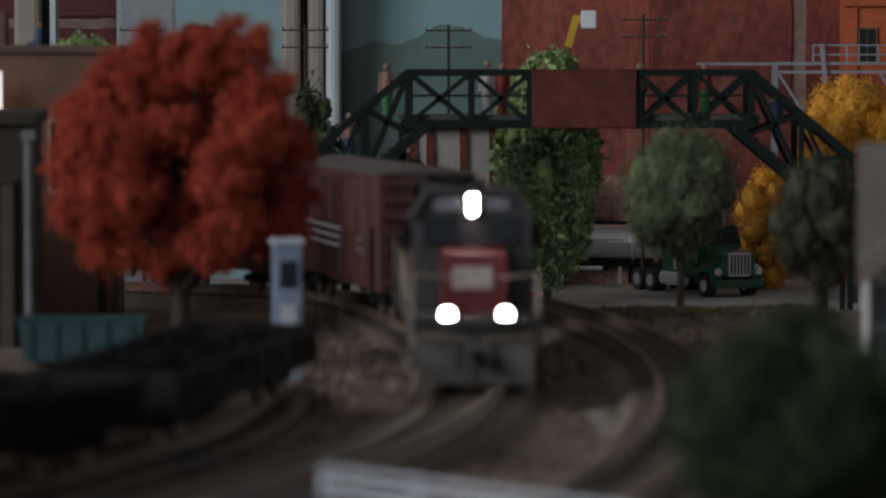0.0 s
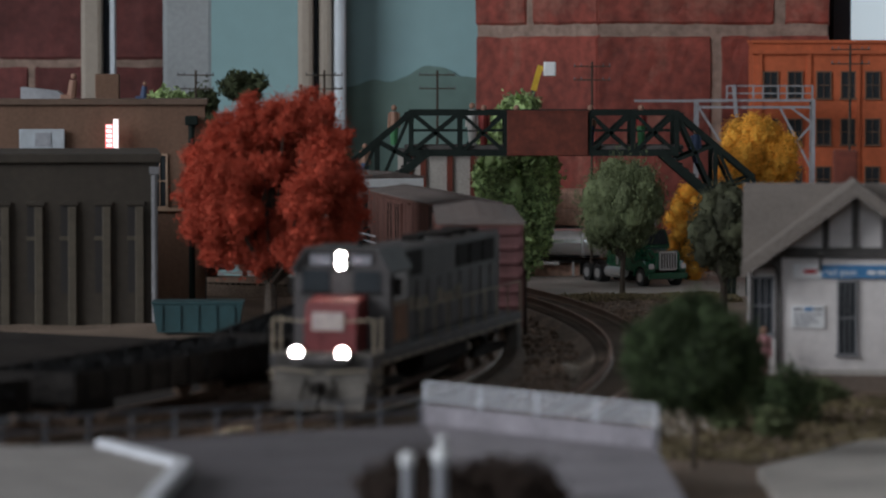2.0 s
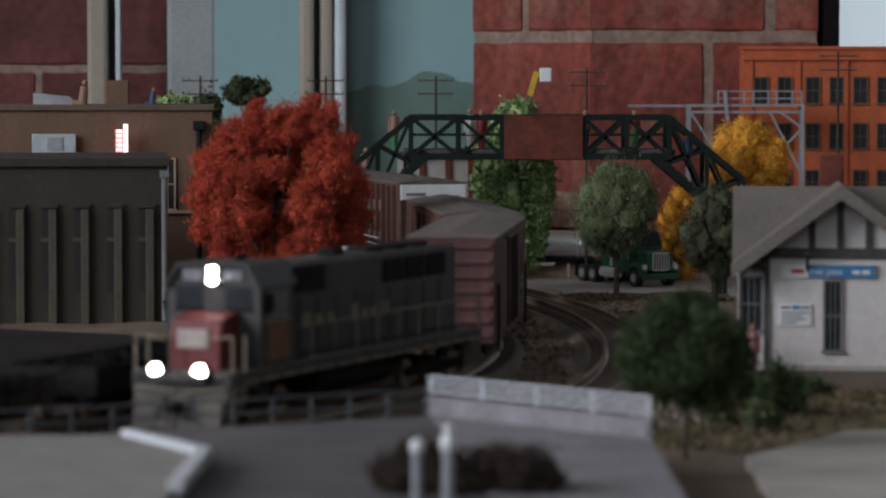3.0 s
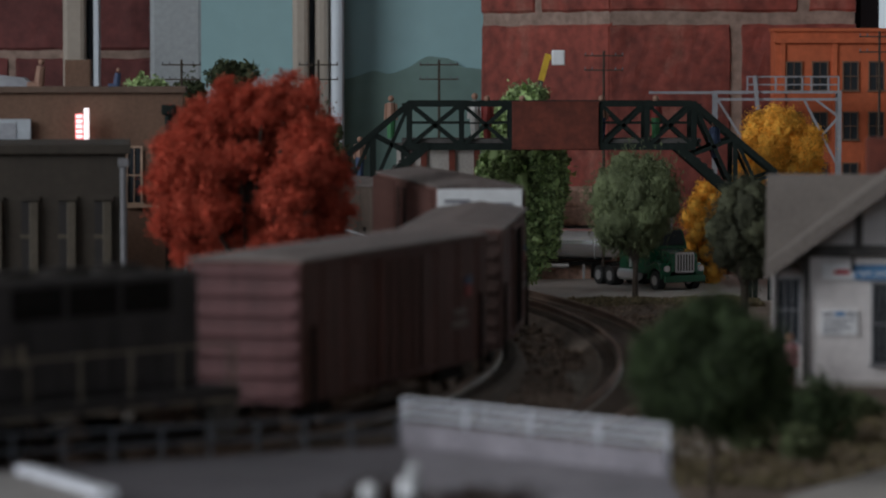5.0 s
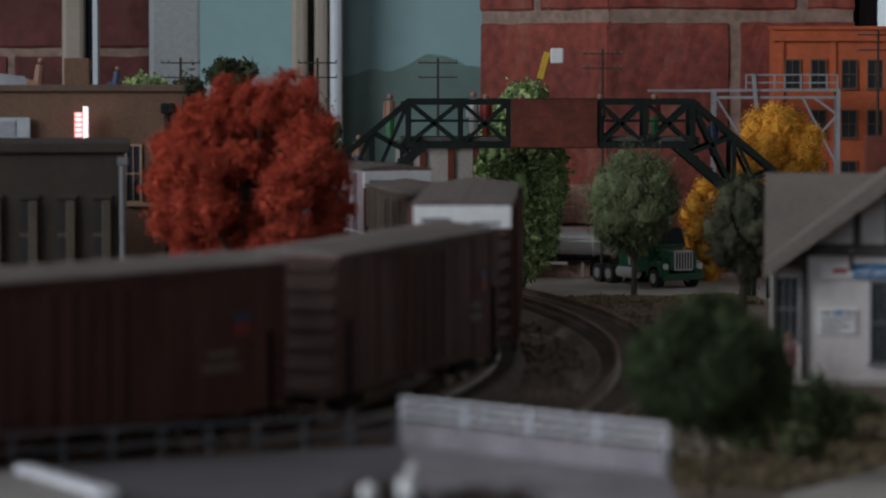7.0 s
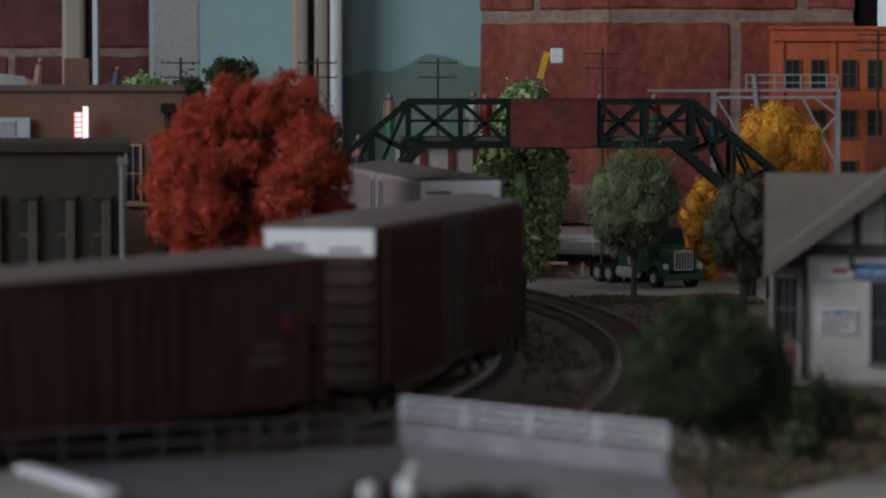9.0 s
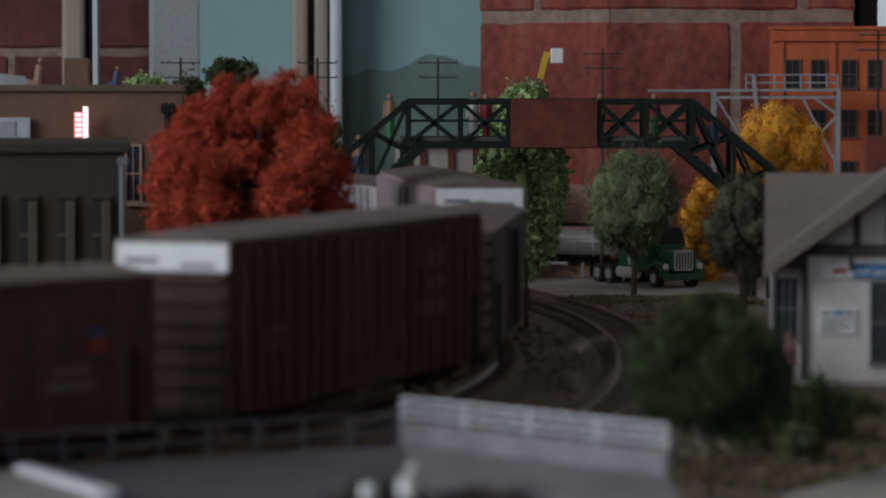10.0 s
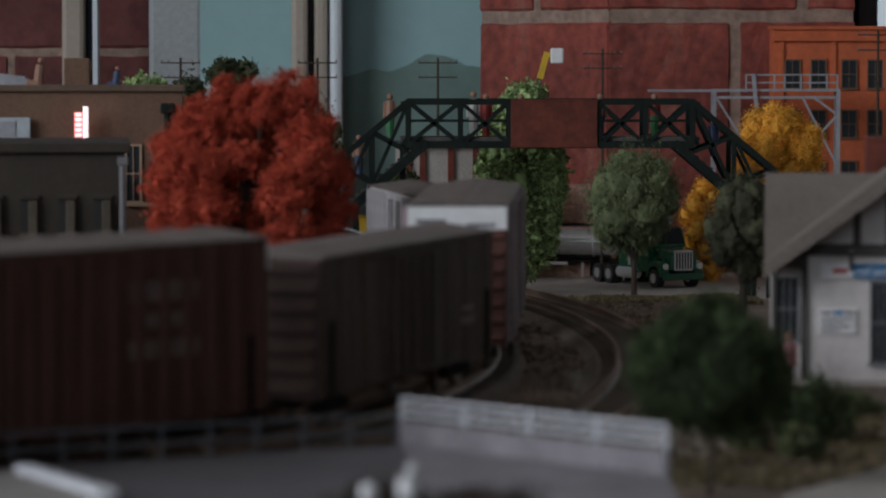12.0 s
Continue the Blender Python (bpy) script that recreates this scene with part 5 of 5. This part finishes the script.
    # lettering as bars on both sides
    for s in (-1, 1):
        for (x, z, w, hh) in marks:
            x, w = x * s, w
            part("lettering_bar", box(x - w / 2, s * (HW + 0.0004), z, x + w / 2, s * (HW + 0.0009), z + hh), "faded_letter", t)
    if badge:
        logo_badge(t, -h + 0.021, sill + 0.0215, 1.5)
    part("underframe", box(-h + 0.004, -0.008, 0.0085, h - 0.004, 0.008, sill + 0.0002), "black", t)
    part("brake_tank", bar((-0.012, 0.008, 0.009), (0.006, 0.008, 0.009), 0.0026, 10), "black", t)
    for x in (-1, 1):
        bogie(t, x * 0.36 * L, 2, 0.0195)
    return t


def locomotive():
    L = 0.222
    t = thing("diesel_locomotive", Matrix.Identity(4), "grey diesel locomotive with scarlet nose and lit headlights", "locomotive")
    h = L / 2
    deck = 0.0185
    part("frame", box(-h + 0.003, -0.0175, 0.0140, h - 0.003, 0.0175, deck, 0.0004), "loco_grey", t)
    part("fuel_tank", prism([(-0.010, 0.0045), (0.010, 0.0045), (0.0145, 0.0085), (0.0145, 0.014), (-0.0145, 0.014), (-0.0145, 0.0085)], -0.032, 0.032, axis="x"), "black", t)
    hood = part("long_hood", box(-h + 0.012, -0.0105, deck, h - 0.0530, 0.0105, 0.0495, 0.001), "loco_grey", t)
    for k in range(3):
        x = -h + 0.032 + 0.02 * k
        part("radiator_grille", box(x - 0.009, -0.0110, 0.0395, x + 0.009, 0.0110, 0.0475, 0.0003), "black", hood)
        fan = part("roof_fan", bar((x, 0, 0.049), (x, 0, 0.0515), 0.0068, 18), "black", hood)
    for k in range(9):
        x = -h + 0.022 + 0.0155 * k
        for s in (-1, 1):
            part("hood_door", box(x - 0.0068, s * 0.0104, deck + 0.002, x + 0.0068, s * 0.0109, 0.038, 0.0002), "loco_grey", hood)
    part("air_intake", box(0.02, -0.0112, 0.040, 0.046, 0.0112, 0.0488, 0.0005), "black", hood)
    part("exhaust", box(-0.014, -0.003, 0.0493, -0.004, 0.003, 0.0522, 0.0004), "black", hood)
    for s in (-1, 1):
        for (x, z, w, hh) in ((0.036, 0.0285, 0.008, 0.0045), (0.026, 0.0285, 0.007, 0.0035), (0.0165, 0.0285, 0.0065, 0.0035), (-0.004, 0.0280, 0.007, 0.0055), (-0.0125, 0.0280, 0.006, 0.0035), (-0.020, 0.0280, 0.006, 0.0035), (-0.0275, 0.0280, 0.003, 0.005), (-0.0325, 0.0280, 0.004, 0.005)):
            part("lettering_bar", box(x - w / 2 + 0.0008, s * 0.0110, z, x + w / 2 - 0.0008, s * 0.0113, z + hh), "loco_tan", hood)
    cab = part("cab", prism([(-0.0165, deck), (0.0165, deck), (0.0165, 0.0445), (0.012, 0.0515), (-0.012, 0.0515), (-0.0165, 0.0445)], h - 0.0530, h - 0.0270, axis="x"), "loco_grey", t)
    part("cab_roof", prism([(-0.0172, 0.0442), (-0.0125, 0.0520), (0.0125, 0.0520), (0.0172, 0.0442), (0.0165, 0.0440), (0.012, 0.0508), (-0.012, 0.0508), (-0.0165, 0.0440)], h - 0.0550, h - 0.0250, axis="x"), "loco_grey", cab)
    for s in (-1, 1):
        part("cab_window", box(h - 0.0480, s * 0.0165, 0.034, h - 0.0320, s * 0.0168, 0.0435, 0.0001), "pane", cab)
        part("cab_panel", box(h - 0.0490, s * 0.0165, deck + 0.002, h - 0.0330, s * 0.0168, 0.0325), "cab_orange", cab, "faded orange-brown cab side")
        part("windscreen", box(h - 0.0272, s * 0.0042, 0.0375, h - 0.0266, s * 0.0135, 0.0445, 0.0001), "pane", cab)
        part("number_board", box(h - 0.0274, s * 0.0035, 0.0465, h - 0.0262, s * 0.0105, 0.0498, 0.0002), "ink", cab)
        part("mirror", box(h - 0.0315, s * 0.0168, 0.036, h - 0.0310, s * 0.0195, 0.042), "black", cab)
    nose = part("nose", prism([(h - 0.0270, deck), (h - 0.0125, deck), (h - 0.0125, 0.029), (h - 0.0145, 0.0345), (h - 0.0270, 0.0365)], -0.0088, 0.0088), "loco_red", t, "scarlet low nose")
    part("nose_emblem", box(h - 0.0130, -0.006, 0.0255, h - 0.0119, 0.005, 0.0316, 0.0003), "emblem", nose)
    lamp = part("headlight_housing", box(h - 0.0275, -0.0028, 0.0448, h - 0.0258, 0.0028, 0.0512, 0.0006), "black", t)
    for z in (0.0466, 0.0496):
        part("headlight", bar((h - 0.0259, 0, z), (h - 0.0254, 0, z), 0.0015, 14), "lamp", lamp, "glowing white headlight")
    # pilot with plow, ditch lights and rails
    part("pilot", box(h - 0.006, -0.0165, 0.0055, h - 0.003, 0.0165, deck + 0.0006, 0.0005), "loco_dust", t)
    for s in (-1, 1):
        part("plow", prism([(h - 0.004, 0.0008), (h + 0.002, 0.0008), (h - 0.001, 0.0095), (h - 0.004, 0.0095)], s * 0.0005, s * 0.0155), "loco_dust", t)
        d = part("ditch_light_housing", bar((h - 0.004, s * 0.0078, 0.0192), (h - 0.0005, s * 0.0078, 0.0192), 0.0021, 14), "black", t)
        part("ditch_light", bar((h - 0.0006, s * 0.0078, 0.0192), (h - 0.0001, s * 0.0078, 0.0192), 0.0020, 14), "lamp", d, "glowing ditch light")
        part("step_well", box(h - 0.013, s * 0.0135, 0.0045, h - 0.005, s * 0.0175, 0.0145), "loco_dust", t)
        part("step_well", box(-h + 0.005, s * 0.0135, 0.0045, -h + 0.013, s * 0.0175, 0.0145), "loco_dust", t)
        part("handrail", bar((-h + 0.008, s * 0.0172, deck + 0.0115), (h - 0.0550, s * 0.0172, deck + 0.0115), 0.0003), "loco_tan", t)
        for k in range(9):
            x = -h + 0.008 + (L - 0.074) * k / 8
            part("stanchion", bar((x, s * 0.0172, deck - 0.003), (x, s * 0.0172, deck + 0.0115), 0.00032), "loco_tan", t)
        for x in (h - 0.005, h - 0.014, -h + 0.005):
            part("grab_rail", bar((x, s * 0.0172, 0.010), (x, s * 0.0172, deck + 0.0115), 0.0004), "loco_tan", t)
        part("front_rail", bar((h - 0.005, s * 0.0172, deck + 0.0115), (h - 0.005, s * 0.006, deck + 0.0105), 0.0003), "loco_tan", t)
    for s in (-1, 1):
        for k in range(14):
            x = -h + 0.012 + (L - 0.03) * k / 13
            part("sill_stripe", box(x - 0.0055, s * 0.0175, 0.0146, x + 0.0055, s * 0.0178, 0.0154), "loco_tan", t)
    for s in (-1, 1):
        part("windscreen_frame", box(h - 0.0270, s * 0.0036, 0.0367, h - 0.0263, s * 0.0142, 0.0374), "black", cab)
        part("cab_window_frame", box(h - 0.0490, s * 0.0164, 0.0330, h - 0.0310, s * 0.0170, 0.0339), "loco_tan", cab)
        for k in range(3):
            part("tread", box(h - 0.0125, s * 0.0175, 0.0052 + 0.0038 * k, h - 0.0055, s * 0.0183, 0.0057 + 0.0038 * k), "loco_tan", t)
        part("uncoupling_lever", bar((h - 0.0022, s * 0.002, 0.0125), (h - 0.0022, s * 0.015, 0.0138), 0.00035), "loco_tan", t)
        part("brake_hose", bar((h - 0.001, s * 0.0045, 0.011), (h + 0.0035, s * 0.0055, 0.004), 0.0005), "black", t)
    part("nose_door", box(h - 0.0129, -0.0078, 0.0188, h - 0.0122, -0.0030, 0.0250, 0.0002), "loco_red", nose)
    for k in range(7):
        x = -h + 0.028 + 0.018 * k
        part("roof_hatch", box(x - 0.007, -0.0075, 0.0494, x + 0.007, 0.0075, 0.0500, 0.0002), "loco_grey", hood)
    part("hood_top_rail", bar((-h + 0.014, 0.0102, 0.0502), (h - 0.056, 0.0102, 0.0502), 0.0003), "loco_dust", hood)
    part("anticlimber", box(h - 0.004, -0.010, deck - 0.003, h + 0.0005, 0.010, deck - 0.0005, 0.0003), "loco_grey", t)
    part("coupler", box(h - 0.003, -0.0016, 0.006, h + 0.006, 0.0016, 0.0095, 0.0004), "black", t)
    part("coupler", box(-h - 0.006, -0.0016, 0.006, -h + 0.003, 0.0016, 0.0095, 0.0004), "black", t)
    part("horn", bar((h - 0.0450, 0.003, 0.0535), (h - 0.0370, 0.003, 0.0535), 0.0008, 8), "black", cab)
    part("horn_foot", box(h - 0.0420, 0.0022, 0.0515, h - 0.0400, 0.0038, 0.0535), "black", cab)
    for x in (-1, 1):
        bogie(t, x * 0.34 * L, 3, 0.0215)
    return t


ENGINE = locomotive()
R1 = 0.0497
TRAIN = [(ENGINE, 0.222)]
plain = [(-0.055, 0.0215, 0.016, 0.0025), (-0.055, 0.0255, 0.012, 0.002)]
TRAIN.append((boxcar("weathered red-brown boxcar with reddish corrugated ends", 0.1705, R1, "boxcar_brown", "boxcar_red_end", False, False, plain, True), 0.1705))
TRAIN.append((boxcar("dull red-brown boxcar with small shield badge", 0.1705, R1, "boxcar_maroon", "boxcar_grime", False, False, plain, True), 0.1705))
big = [(-0.056 + 0.007 * (k - 1.5), 0.0425, 0.0054, 0.0052) for k in range(4)] + [(-0.056 + 0.0052 * (k - 1), 0.0355, 0.0036, 0.0036) for k in range(3)] + [(-0.056 + 0.0058 * (k - 2), 0.0275, 0.0042, 0.0046) for k in range(5)] + [(0.07, 0.03, 0.012, 0.002), (0.07, 0.026, 0.009, 0.0018)]
TRAIN.append((boxcar("tall maroon ribbed boxcar with white end tops", 0.1985, 0.0568, "boxcar_maroon", "boxcar_grime", True, True, big), 0.1985))
TRAIN.append((boxcar("weathered grey-brown boxcar with plain doors", 0.1705, R1, "boxcar_tan", "boxcar_grime", False, False, plain), 0.1705))
TRAIN.append((boxcar("tall lilac-grey ribbed boxcar with white end tops", 0.1985, 0.0568, "boxcar_lilac", "boxcar_brown", True, True, big), 0.1985))
TRAIN.append((boxcar("light grey weathered boxcar", 0.1705, R1, "boxcar_grey", "boxcar_grey", True, False, plain), 0.1705))


def motions():
    # arc of each car's middle relative to the first tall boxcar
    gap = 0.0279
    arcs, s = [], 0.0
    for k, (ob, L) in enumerate(TRAIN):
        if k:
            s -= TRAIN[k - 1][1] / 2 + gap + L / 2
        arcs.append(s)
    zero = arcs[3]
    for (ob, L), a in zip(TRAIN, arcs):
        rows = []
        for k in range(25):
            t = 0.5 * k
            late = float(np.interp(t, (0, 0.5, 1, 1.5, 2, 2.5, 3), (0.106, 0.073, 0.046, 0.024, 0.010, 0.003, 0)))
            rows.append((t, car_pose(START + SPEED * t - late + a - zero, L)))
        walk(ob, rows)


motions()
